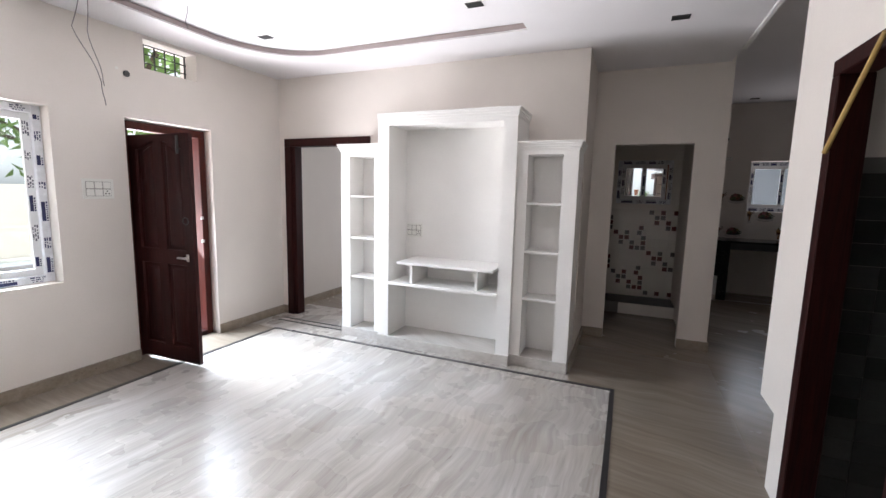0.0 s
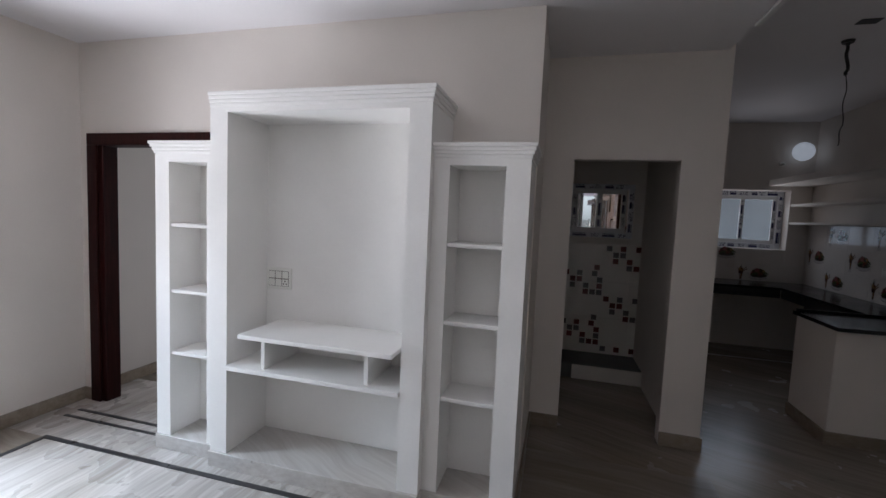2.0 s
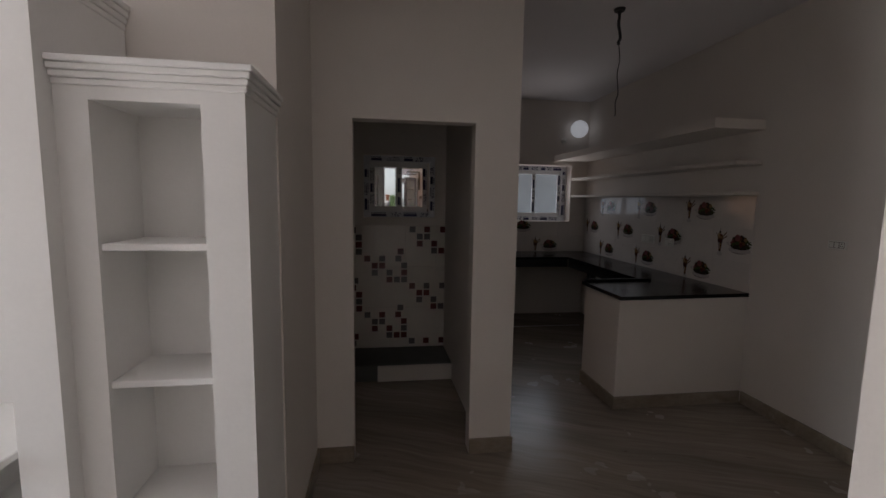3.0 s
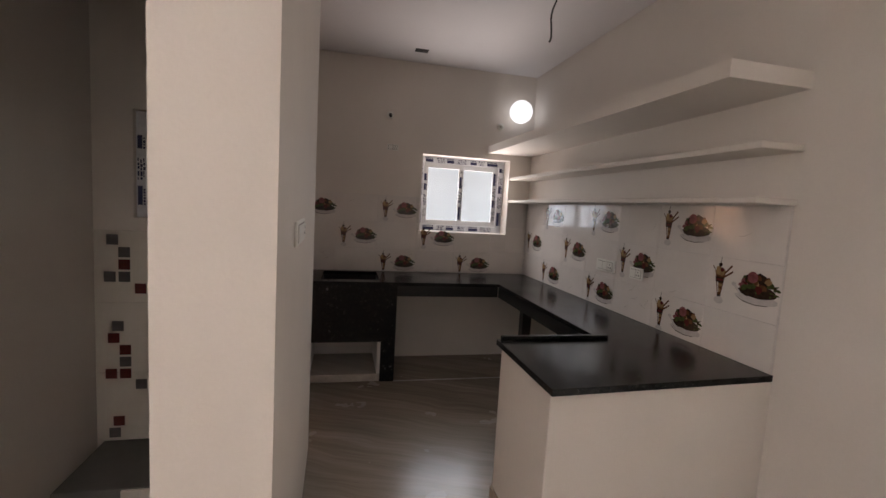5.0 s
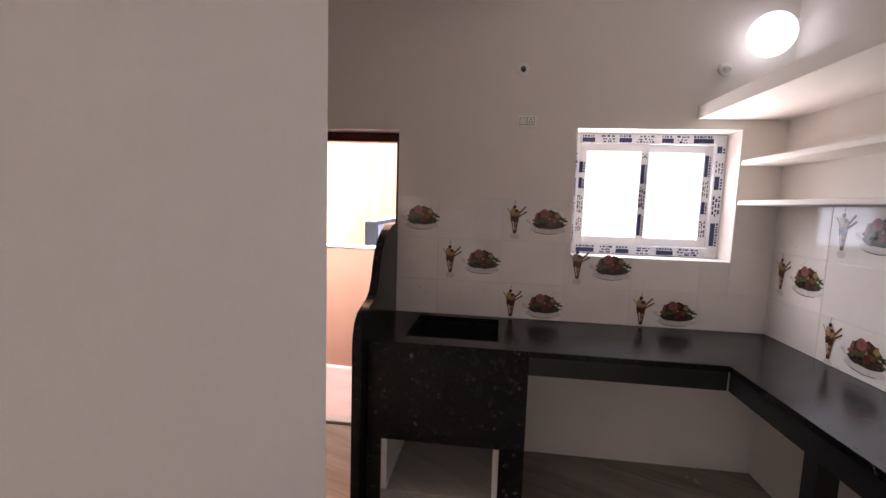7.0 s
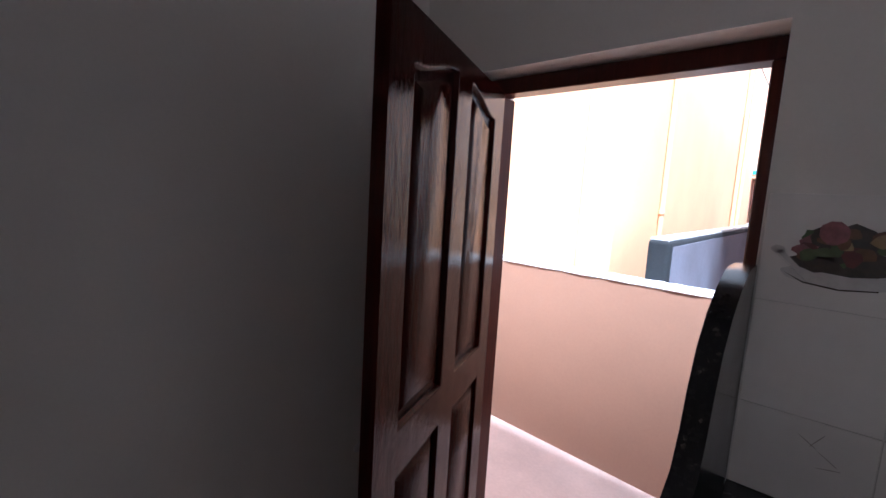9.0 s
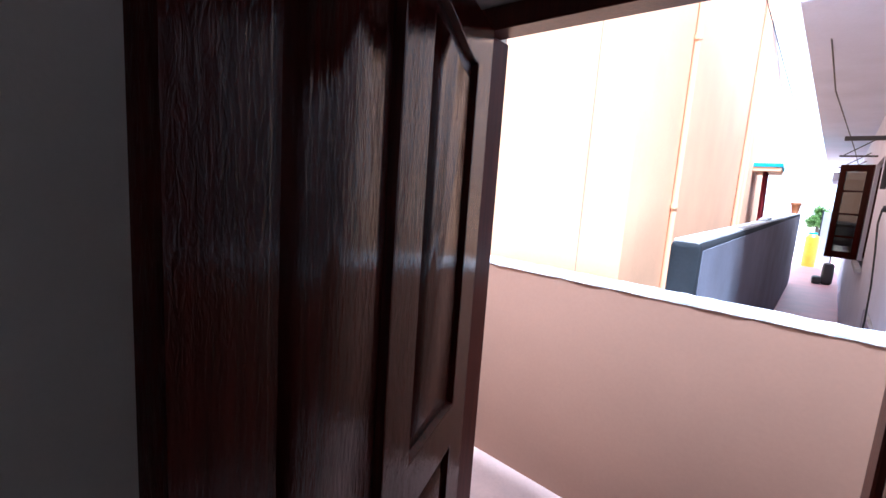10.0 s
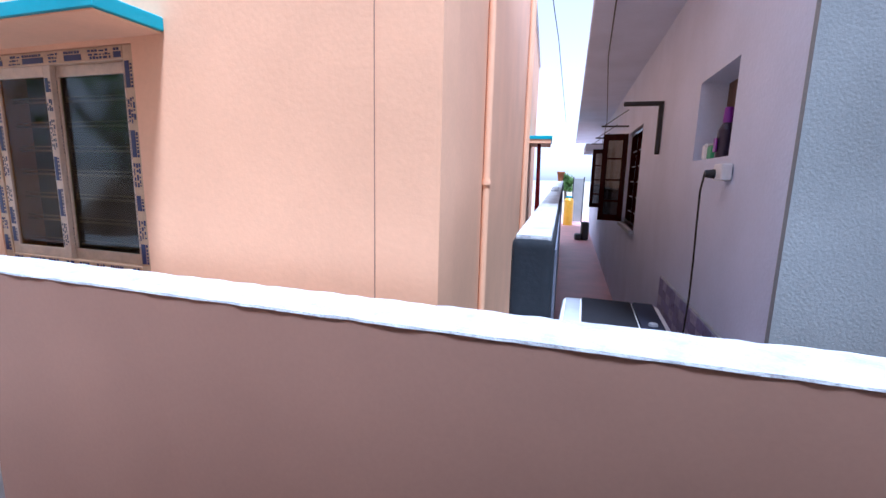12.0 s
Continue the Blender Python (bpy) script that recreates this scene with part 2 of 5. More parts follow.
ORANGE = surface("orange_plaster", (0.86, 0.51, 0.31), 0.8, 0.08, 1.5, 45, 0.14, 0.006)
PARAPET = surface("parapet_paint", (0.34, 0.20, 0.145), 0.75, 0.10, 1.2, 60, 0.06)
PARATOP = surface("parapet_cement_top", (0.46, 0.48, 0.51), 0.9, 0.3, 9, 70, 0.7, 0.01)
GREYSTUCCO = surface("blue_grey_stucco", (0.262, 0.282, 0.288), 0.85, 0.22, 1.5, 120, 0.32, 0.004)
ALLEYWALL = surface("lilac_grey_plaster", (0.70, 0.73, 0.86), 0.8, 0.08, 2, 60, 0.4)
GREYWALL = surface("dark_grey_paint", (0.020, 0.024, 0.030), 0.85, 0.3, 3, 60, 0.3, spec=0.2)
REDFLOOR = surface("red_oxide_floor", (0.66, 0.36, 0.34), 0.5, 0.15, 2, 50, 0.2)
PINKFLOOR = surface("pink_cement_floor", (0.62, 0.47, 0.44), 0.6, 0.15, 2.5, 50, 0.3)
BLUE = surface("turquoise_paint", (0.03, 0.36, 0.46), 0.6, 0.12, 4, 60, 0.2)
GROUND = surface("dusty_ground", (0.42, 0.38, 0.33), 0.9, 0.2, 0.8, 30, 0.6, 0.02)
CONCRETE = surface("compound_wall_paint", (0.72, 0.71, 0.68), 0.85, 0.1, 1.2, 50, 0.3)
LEAF = surface("leaf_green", (0.08, 0.15, 0.035), 0.5, 0.35, 1.5, 40, 0.1)
leaf_nodes, leaf_links = LEAF.node_tree.nodes, LEAF.node_tree.links
leaf_back = leaf_nodes.new("ShaderNodeBsdfTranslucent")
leaf_back.inputs[0].default_value = (0.30, 0.46, 0.16, 1)
leaf_mix = leaf_nodes.new("ShaderNodeMixShader")
leaf_mix.inputs[0].default_value = 0.5
leaf_links.new(leaf_nodes["Principled BSDF"].outputs[0], leaf_mix.inputs[1])
leaf_links.new(leaf_back.outputs[0], leaf_mix.inputs[2])
leaf_links.new(leaf_mix.outputs[0], leaf_nodes["Material Output"].inputs[0])
BARK = surface("bark", (0.13, 0.10, 0.075), 0.9, 0.3, 6, 40, 0.8, 0.02)
DARKTILE = surface("dark_wall_tile", (0.055, 0.06, 0.058), 0.2, 0.2, 5, 60, 0.03, piece=0.5)
DARKGROUT = surface("dark_grout", (0.16, 0.16, 0.15), 0.9, 0.1, 8, 60, 0.1)
BATHTILE = surface("bath_tile_cream", (0.72, 0.67, 0.60), 0.18, 0.05, 4, 30, 0.02, piece=0.05)
MOT_RED = surface("print_maroon", (0.12, 0.025, 0.022), 0.2, 0.2, 20, 90, 0)
MOT_GREY = surface("print_grey", (0.12, 0.11, 0.11), 0.2, 0.2, 20, 90, 0)
MOT_BROWN = surface("print_brown", (0.15, 0.065, 0.03), 0.1, 0.35, 40, 120, 0)
MOT_TAN = surface("print_tan", (0.36, 0.23, 0.11), 0.1, 0.3, 40, 120, 0)
MOT_DARK = surface("print_dark", (0.05, 0.032, 0.022), 0.1, 0.4, 40, 120, 0)
MOT_GREEN = surface("print_green", (0.08, 0.10, 0.035), 0.1, 0.4, 40, 120, 0)
MOT_PINK = surface("print_pink", (0.27, 0.09, 0.095), 0.1, 0.3, 40, 120, 0)
MOT_PLATE = surface("print_plate", (0.60, 0.56, 0.54), 0.08, 0.1, 40, 120, 0)
BAMBOO = surface("yellow_wood", (0.50, 0.33, 0.10), 0.5, 0.2, 8, 60, 0.2)

# ---- building helpers ----


def bx(bm, x0, y0, z0, x1, y1, z1, bev=0.0, seg=1):
    r = bmesh.ops.create_cube(bm, size=1.0)
    vs = r["verts"]
    for v in vs:
        v.co = Vector(((x0 + x1) / 2 + v.co.x * (x1 - x0), (y0 + y1) / 2 + v.co.y * (y1 - y0), (z0 + z1) / 2 + v.co.z * (z1 - z0)))
    if bev:
        es = list({e for v in vs for e in v.link_edges})
        bmesh.ops.bevel(bm, geom=es, offset=bev, segments=seg, affect="EDGES", profile=0.6)
    return bm


def box(*a, **k):
    return bx(bmesh.new(), *a, **k)


def cyl(bm, p0, p1, r0, r1=None, seg=12, caps=True):
    p0, p1 = Vector(p0), Vector(p1)
    d = p1 - p0
    m = Matrix.Translation((p0 + p1) / 2) @ d.to_track_quat("Z", "Y").to_matrix().to_4x4()
    bmesh.ops.create_cone(bm, cap_ends=caps, segments=seg, radius1=r0, radius2=r0 if r1 is None else r1, depth=d.length, matrix=m)
    return bm


def tube(bm, points, r, seg=6):
    """One continuous round skin along the points."""
    pts = [Vector(p) for p in points]
    rings = []
    for i, p in enumerate(pts):
        d = (pts[min(i + 1, len(pts) - 1)] - pts[max(i - 1, 0)]).normalized()
        s = d.cross(Vector((0.31, 0.87, 0.38))).normalized()
        t = d.cross(s)
        rings.append([bm.verts.new(p + (s * math.cos(2 * math.pi * k / seg) + t * math.sin(2 * math.pi * k / seg)) * r) for k in range(seg)])
    for a, b in zip(rings, rings[1:]):
        for k in range(seg):
            bm.faces.new((a[k], a[(k + 1) % seg], b[(k + 1) % seg], b[k]))
    bm.faces.new(rings[0][::-1])
    bm.faces.new(rings[-1])
    bmesh.ops.recalc_face_normals(bm, faces=bm.faces[:])
    return bm


def prism(bm, outline, axis, a0, a1):
    """An outline of (u, v) drawn out along an axis: x takes (y, z), y takes (x, z), z takes (x, y)."""
    def at(u, v, w):
        return {"x": (w, u, v), "y": (u, w, v), "z": (u, v, w)}[axis]
    n = len(outline)
    lo = [bm.verts.new(at(u, v, a0)) for u, v in outline]
    hi = [bm.verts.new(at(u, v, a1)) for u, v in outline]
    fs = [bm.faces.new(lo[::-1]), bm.faces.new(hi)]
    fs += [bm.faces.new((lo[i], lo[(i + 1) % n], hi[(i + 1) % n], hi[i])) for i in range(n)]
    bmesh.ops.recalc_face_normals(bm, faces=bm.faces[:])
    return bm


def mesh_of(name, bm, mat, m=None):
    if m is not None:
        bm.transform(m)
    me = bpy.data.meshes.new(name)
    bm.to_mesh(me)
    bm.free()
    me.materials.append(mat)
    if len(me.polygons):
        me.polygons.foreach_set("use_smooth", [True] * len(me.polygons))
        me.set_sharp_from_angle(angle=radians(32))
    return me


def solo(name, bm, mat, label="", category="", group="", kind="", m=None):
    return tagged(new(name, mesh_of(name, bm, mat, m)), label, category, group, kind)


def setting(name, bm, mat, label="", m=None):
    return solo(name, bm, mat, label, "", "", "structure", m)


def thing(name, base, label, category, group="", kind=""):
    ob = new(name)
    ob.empty_display_size = 0.1
    ob.matrix_basis = Matrix.Translation(base)
    return tagged(ob, label, category, group, kind)


def rest_pose(ob):
    m = ob.matrix_basis.copy()
    while ob.parent:
        m = ob.parent.matrix_basis @ ob.matrix_parent_inverse @ m
        ob = ob.parent
    return m


def part(name, bm, mat, parent, label="", m=None):
    ob = new(name, mesh_of(name, bm, mat, m))
    ob.parent = parent
    ob.matrix_parent_inverse = rest_pose(parent).inverted()
    return tagged(ob, label)


def wall_mesh(axis, a0, a1, lo, hi, z0, z1, openings=()):
    """A wall normal to an axis, a0 to a1 thick, with openings (u0, u1, v0, v1) right through it."""
    us = sorted({lo, hi, *[q for o in openings for q in o[:2] if lo < q < hi]})
    vs = sorted({z0, z1, *[q for o in openings for q in o[2:] if z0 < q < z1]})
    nu, nv = len(us) - 1, len(vs) - 1

    def solid(i, j):
        if not (0 <= i < nu and 0 <= j < nv):
            return False
        u, v = (us[i] + us[i + 1]) / 2, (vs[j] + vs[j + 1]) / 2
        return not any(o[0] < u < o[1] and o[2] < v < o[3] for o in openings)
    bm = bmesh.new()
    cache = {}

    def vert(u, v, w):
        k = (round(u, 5), round(v, 5), round(w, 5))
        if k not in cache:
            cache[k] = bm.verts.new((w, u, v) if axis == "x" else (u, w, v))
        return cache[k]
    for i in range(nu):
        for j in range(nv):
            if not solid(i, j):
                continue
            u0, u1, v0, v1 = us[i], us[i + 1], vs[j], vs[j + 1]
            for w in (a0, a1):
                bm.faces.new([vert(u0, v0, w), vert(u1, v0, w), vert(u1, v1, w), vert(u0, v1, w)])
            for di, dj, (p, q) in ((-1, 0, ((u0, v0), (u0, v1))), (1, 0, ((u1, v0), (u1, v1))), (0, -1, ((u0, v0), (u1, v0))), (0, 1, ((u0, v1), (u1, v1)))):
                if not solid(i + di, j + dj):
                    bm.faces.new([vert(*p, a0), vert(*q, a0), vert(*q, a1), vert(*p, a1)])
    bmesh.ops.recalc_face_normals(bm, faces=bm.faces[:])
    return bm

# ---- the house: floors, walls, ceilings ----
WX, TVY, BY, FY, RX = -3.587, 4.30, 5.135, 8.524, 3.28
LIVZ, KITZ = 2.83, 3.05
setting("floor", box(-3.21, -1.2, -0.12, 0.323, 3.768, 0.0), MARBLE, "polished streaked grey white marble floor")
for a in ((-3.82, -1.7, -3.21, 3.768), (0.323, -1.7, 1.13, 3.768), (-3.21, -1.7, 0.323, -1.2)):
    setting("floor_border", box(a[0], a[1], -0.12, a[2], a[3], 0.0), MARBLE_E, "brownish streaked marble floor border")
setting("floor_border", box(-3.82, 3.768, -0.12, -0.035, 4.75, 0.0), MARBLE, "pale streaked marble floor border")
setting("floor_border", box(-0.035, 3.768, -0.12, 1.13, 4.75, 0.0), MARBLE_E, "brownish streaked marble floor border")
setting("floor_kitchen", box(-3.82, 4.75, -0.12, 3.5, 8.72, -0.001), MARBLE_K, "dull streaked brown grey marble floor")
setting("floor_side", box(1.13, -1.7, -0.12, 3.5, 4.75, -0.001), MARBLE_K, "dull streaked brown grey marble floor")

setting("wall_west", wall_mesh("x", WX - 0.23, WX, -1.7, 8.716, 0, 3.3,
        [(0.72, 2.022, 0.805, 2.114), (2.541, 3.36, 0.0, 2.115), (2.735, 3.234, 2.555, 2.80)]), WHITE, "white painted plaster wall with door and window")
setting("wall_tv", wall_mesh("y", TVY, TVY + 0.12, WX, -0.055, 0, 3.3, [(-3.42, -2.56, 0, 2.10)]), WHITE, "white painted plaster wall with a doorway")
setting("wall_passage", wall_mesh("x", -0.175, -0.055, TVY + 0.12, BY, 0, 3.3), WHITE, "white painted plaster wall")
setting("wall_bath_front", wall_mesh("y", BY, BY + 0.11, -0.175, 1.165, 0, 3.3, [(0.168, 0.892, 0, 2.085)]), WHITE, "white painted plaster wall with a bare doorway")
bm = bmesh.new()
prism(bm, [(0.99, BY + 0.11), (1.165, BY + 0.11), (1.135, 6.84), (0.96, 6.84)], "z", 0, 3.3)
setting("wall_bath_side", bm, WHITE, "white painted plaster wall with a switch")
setting("wall_bath_back", wall_mesh("y", 6.80, 6.92, -0.42, 0.96, 0, 3.3, [(0.163, 0.861, 1.453, 2.05)]), WHITE, "white painted plaster wall with a small window")
setting("wall_bath_west", wall_mesh("x", -0.155, -0.035, BY + 0.11, 6.80, 0, 3.3), WHITE, "white painted plaster wall")
setting("wall_utility_west", wall_mesh("x", -0.42, -0.30, 6.92, FY, 0, 3.3), WHITE, "white painted plaster wall beside the back door")
# last opening in both skins: an unseen bedroom window, assumed to admit light
setting("wall_north", wall_mesh("y", FY, FY + 0.192, WX, 3.5, 0, 3.3,
        [(-0.045, 0.944, 0.0, 2.128), (2.081, 3.037, 1.354, 2.15), (-3.0, -1.8, 0.9, 2.1)]), WHITE, "white painted plaster wall with back door and window")
setting("wall_north_outer", wall_mesh("y", FY + 0.194, FY + 0.308, WX, 3.5, 0, 3.3,
        [(-0.045, 1.01, 0.0, 2.128), (2.081, 3.037, 1.354, 2.15), (-3.0, -1.8, 0.9, 2.1)]), WHITE, "grey white outer plaster skin of the back wall")
setting("wall_east", wall_mesh("x", RX, RX + 0.23, 3.14, FY, 0, 3.3), WHITE, "white painted plaster wall")
setting("wall_dining", wall_mesh("y", 3.02, 3.14, 1.25, 3.5, 0, 3.3), WHITE, "white painted plaster wall")
setting("wall_south_east", wall_mesh("x", 1.13, 1.25, -1.7, 3.14, 0, 3.3, [(1.76, 2.66, 0.0, 2.16), (2.88, 3.15, 0.0, 0.42)]), WHITE, "white painted plaster wall with a bathroom door")
setting("wall_return", wall_mesh("y", 2.74, 2.84, 1.25, 2.9, 0, 3.3), WHITE, "white painted plaster wall")
setting("wall_south", wall_mesh("y", -1.82, -1.7, -3.82, 3.5, 0, 3.3), WHITE, "white painted plaster wall")
setting("wall_bath_two_east", wall_mesh("x", 2.8, 2.9, -1.7, 2.74, 0, 3.3), WHITE, "plain plaster wall")
setting("wall_bedroom_east", wall_mesh("x", -1.2, -1.08, TVY + 0.12, FY, 0, 3.3), WHITE, "white painted bedroom wall")

# living ceiling with a shallow tray that has one rounded corner
tray = [(-3.12, -1.2), (-0.49, -1.2), (-0.49, 3.72)]
for i in range(13):
    a = radians(90 + i * 7.5)
    tray.append((-2.42 + 0.70 * math.cos(a), 3.00 + 0.74 * math.sin(a)))
bm = bmesh.new()
outer = [bm.verts.new((x, y, LIVZ)) for x, y in ((WX, -1.7), (1.13, -1.7), (1.13, BY), (WX, BY))]
inner = [bm.verts.new((x, y, LIVZ)) for x, y in tray]
oe = [bm.edges.new((outer[i], outer[(i + 1) % 4])) for i in range(4)]
ie = [bm.edges.new((inner[i], inner[(i + 1) % len(inner)])) for i in range(len(inner))]
bmesh.ops.triangle_fill(bm, edges=oe + ie, use_beauty=True)
top = [bm.verts.new((v.co.x, v.co.y, LIVZ + 0.055)) for v in inner]
n = len(inner)
for i in range(n):
    bm.faces.new((inner[i], inner[(i + 1) % n], top[(i + 1) % n], top[i]))
bm.faces.new(top)
rim = [bm.verts.new((v.co.x, v.co.y, LIVZ + 0.2)) for v in outer]
for i in range(4):
    bm.faces.new((outer[i], outer[(i + 1) % 4], rim[(i + 1) % 4], rim[i]))
bm.faces.new(rim)
bmesh.ops.recalc_face_normals(bm, faces=bm.faces[:])
setting("ceiling", bm, CEIL, "white false ceiling with a shallow rounded tray")
# brown band: the shadow line of the tray step, put in as colour
STEPSHADE = surface("tray_edge_shade", (0.36, 0.30, 0.29), 0.7, 0.1, 4, 60, 0.1)
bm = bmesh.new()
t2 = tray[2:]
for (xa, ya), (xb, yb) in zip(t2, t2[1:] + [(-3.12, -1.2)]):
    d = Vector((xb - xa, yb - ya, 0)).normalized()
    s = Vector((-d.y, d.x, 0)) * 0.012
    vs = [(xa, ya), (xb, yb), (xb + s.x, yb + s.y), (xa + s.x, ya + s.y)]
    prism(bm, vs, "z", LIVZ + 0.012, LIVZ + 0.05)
setting("trim", bm, STEPSHADE, "brown band standing in for shade along the ceiling tray step")
setting("ceiling_kitchen", box(1.13, -1.7, KITZ, RX, FY, KITZ + 0.1), CEIL, "white kitchen ceiling")
setting("ceiling_utility", box(-1.08, BY + 0.11, KITZ, 1.13, FY, KITZ + 0.1), CEIL, "white ceiling")
setting("ceiling_bedroom", box(WX, TVY + 0.12, 2.9, -1.2, FY, 3.0), CEIL, "white ceiling")
setting("ceiling_edge", box(1.13, 3.14, LIVZ - 0.012, 1.165, 4.75, KITZ, bev=0.004), UNIT, "white fascia of the false ceiling")
# unseen roof; its overhang past the back wall is sized to shade the parapet
setting("roof_slab", box(-4.3, -2.1, 3.3, 3.9, 9.02, 3.45), CONCRETE, "unseen flat concrete roof slab, rear overhang added to shade the parapet")

# skirting of marble slips
def skirt(x0, y0, x1, y1, h=0.10):
    return setting("baseboard", box(x0, y0, 0.0, x1, y1, h, bev=0.002), SKIRT_W, "low marble skirting, browned in colour for being backlit")


skirt(WX, -1.7, WX + 0.014, 2.541)
skirt(WX, 3.36, WX + 0.014, TVY)
skirt(-0.055, 3.96, -0.041, BY, 0.10)
skirt(-0.041, BY - 0.014, 0.168, BY)
skirt(0.892, BY - 0.014, 1.18, BY)
skirt(1.165, BY, 1.18, BY + 0.11)
skirt(RX - 0.014, 3.14, RX, 5.585)
skirt(WX, TVY + 0.12, WX + 0.014, FY)
skirt(-0.30, 6.92, -0.286, FY)
skirt(-3.587, TVY - 0.012, -3.505, TVY)

# black border strips let into the floor
for a in ((-3.225, -1.2, -3.19, 3.785), (-3.225, 3.75, 0.34, 3.785), (0.305, -1.2, 0.34, 3.75), (-3.42, 4.02, -2.5, 4.045), (-3.42, 4.12, -2.5, 4.145)):
    setting("trim", box(a[0], a[1], -0.01, a[2], a[3], 0.004), BLACKLINE, "thin black granite border strip in the floor")

# ---- doors ----


def leaf_parts(parent, w, h, t, mat, face):
    """A panelled door leaf from the hinge at the origin along +x, its thickness along y. Recessed panels, the upper pair with an arched crown."""
    st = 0.105 * w / 0.86
    pw = (w - 3 * st) / 2
    low, high, rise = (0.13, 0.90 * h / 2.03), (1.02 * h / 2.03, h - 0.055), 0.06
    cells = [(st + k * (pw + st), k) for k in range(2)]
    holes = [(x, x + pw, a, b) for x, k in cells for a, b in (low, high)]
    slab = part("leaf", wall_mesh("y", -t / 2, t / 2, 0, w, 0, h, holes), mat, parent, "", face)
    for x0, k in cells:
        curve = []
        for i in range(13):
            f = i / 12
            u = f if k == 0 else 1 - f
            curve.append((x0 + pw * f, high[1] - rise * (0.5 + 0.5 * math.cos(math.pi * u))))
        sp = [(x0, high[1]), *curve, (x0 + pw, high[1])]
        sp = [q for n, q in enumerate(sp) if n == 0 or (abs(q[0] - sp[n - 1][0]) + abs(q[1] - sp[n - 1][1])) > 1e-5]
        part("spandrel", prism(bmesh.new(), sp, "y", -t / 2, t / 2), mat, parent, "", face)
        for (z0, z1), arch in ((low, False), (high, True)):
            edge = [(x0, z0), (x0 + pw, z0)] + (curve[::-1] if arch else [(x0 + pw, z1), (x0, z1)])
            cx, cz = x0 + pw / 2, (z0 + z1) / 2
            for s in (-1, 1):
                rings = [(0.0, 0.0), (0.004, -0.001), (0.010, -0.0155), (0.036, -0.0165), (0.056, -0.005)]
                bm = bmesh.new()
                loops = []
                for q, dy in rings:
                    ku, kv = 1 - 2 * q / pw, 1 - 2 * q / (z1 - z0)
                    loops.append([bm.verts.new((cx + (u - cx) * ku, s * (t / 2 + dy), cz + (v - cz) * kv)) for u, v in edge])
                for la, lb in zip(loops, loops[1:]):
                    for i in range(len(la)):
                        bm.faces.new((la[i], la[(i + 1) % len(la)], lb[(i + 1) % len(la)], lb[i]))
                bm.faces.new(loops[-1])
                bmesh.ops.recalc_face_normals(bm, faces=bm.faces[:])
                if sum(f.normal.y for f in bm.faces) * s < 0:
                    bmesh.ops.reverse_faces(bm, faces=bm.faces[:])
                part("panel", bm, mat, parent, "", face)
    return slab


def hinge(parent, x, y, z, face=None):
    bm = bmesh.new()
    cyl(bm, (x, y, z - 0.05), (x, y, z + 0.05), 0.008)
    cyl(bm, (x, y, z + 0.05), (x, y, z + 0.062), 0.006, 0.002)
    bx(bm, x - 0.02, y - 0.003, z - 0.05, x + 0.02, y + 0.003, z + 0.05)
    part("hinge", bm, STEEL, parent, "dull steel hinge", face)


def door_frame(parent, axis, lo, hi, top, a0, a1, w, mat):
    for u0, u1, v0, v1 in ((lo, lo + w, 0, top - w), (hi - w, hi, 0, top - w), (lo, hi, top - w, top)):
        b = box(a0, u0, v0, a1, u1, v1, bev=0.004) if axis == "x" else box(u0, a0, v0, u1, a1, v1, bev=0.004)
        part("frame_member", b, mat, parent)


# front door: frame in the outer half of the wall, leaf swung into the room
fd = thing("door_1", (WX - 0.15, 2.95, 0), "dark mahogany front door standing wide open", "door", kind="structure")
door_frame(fd, "x", 2.545, 3.356, 2.105, WX - 0.19, WX - 0.09, 0.07, WOOD_RED)
part("threshold", box(WX - 0.19, 2.615, 0.0, WX - 0.09, 3.286, 0.045, bev=0.004), WOOD_IN, fd)
F = pose(-3.688, 2.628, 0.025, 0, 0, 2.5)
leaf_parts(fd, 0.725, 1.955, 0.035, WOOD_IN, F)
for z in (0.25, 1.0, 1.75):
    hinge(fd, 0.0, 0.024, z, F)
bm = bmesh.new()
cyl(bm, (0.655, -0.018, 0.93), (0.655, -0.05, 0.93), 0.012)
bx(bm, 0.57, -0.06, 0.922, 0.69, -0.046, 0.938, bev=0.004)
bx(bm, 0.64, -0.024, 0.90, 0.67, -0.018, 0.96, bev=0.002)
part("handle", bm, STEEL, fd, "brushed steel lever handle", F)
bm = bmesh.new()
for i in range(12):
    a0, a1 = radians(i * 30), radians(i * 30 + 30)
    cyl(bm, (0.655 + 0.03 * math.cos(a0), -0.024, 1.24 + 0.03 * math.sin(a0)), (0.655 + 0.03 * math.cos(a1), -0.024, 1.24 + 0.03 * math.sin(a1)), 0.005, seg=6)
part("ring_pull", bm, DARKMETAL, fd, "", F)
bm = bmesh.new()
cyl(bm, (0.60, -0.028, 1.80), (0.60, -0.028, 1.93), 0.007, seg=8)
bx(bm, 0.585, -0.023, 1.79, 0.615, -0.018, 1.94)
part("tower_bolt", bm, DARKMETAL, fd, "", F)
for z in (0.98, 1.22):
    part("strike_plate", box(WX - 0.094, 3.27, z, WX - 0.086, 3.30, z + 0.03, bev=0.001), STEEL, fd)

# inner room doorway: frame alone
idf = thing("door_2", (-3.0, TVY, 0), "dark wooden door frame with no leaf, open to the bedroom", "door frame", kind="structure")
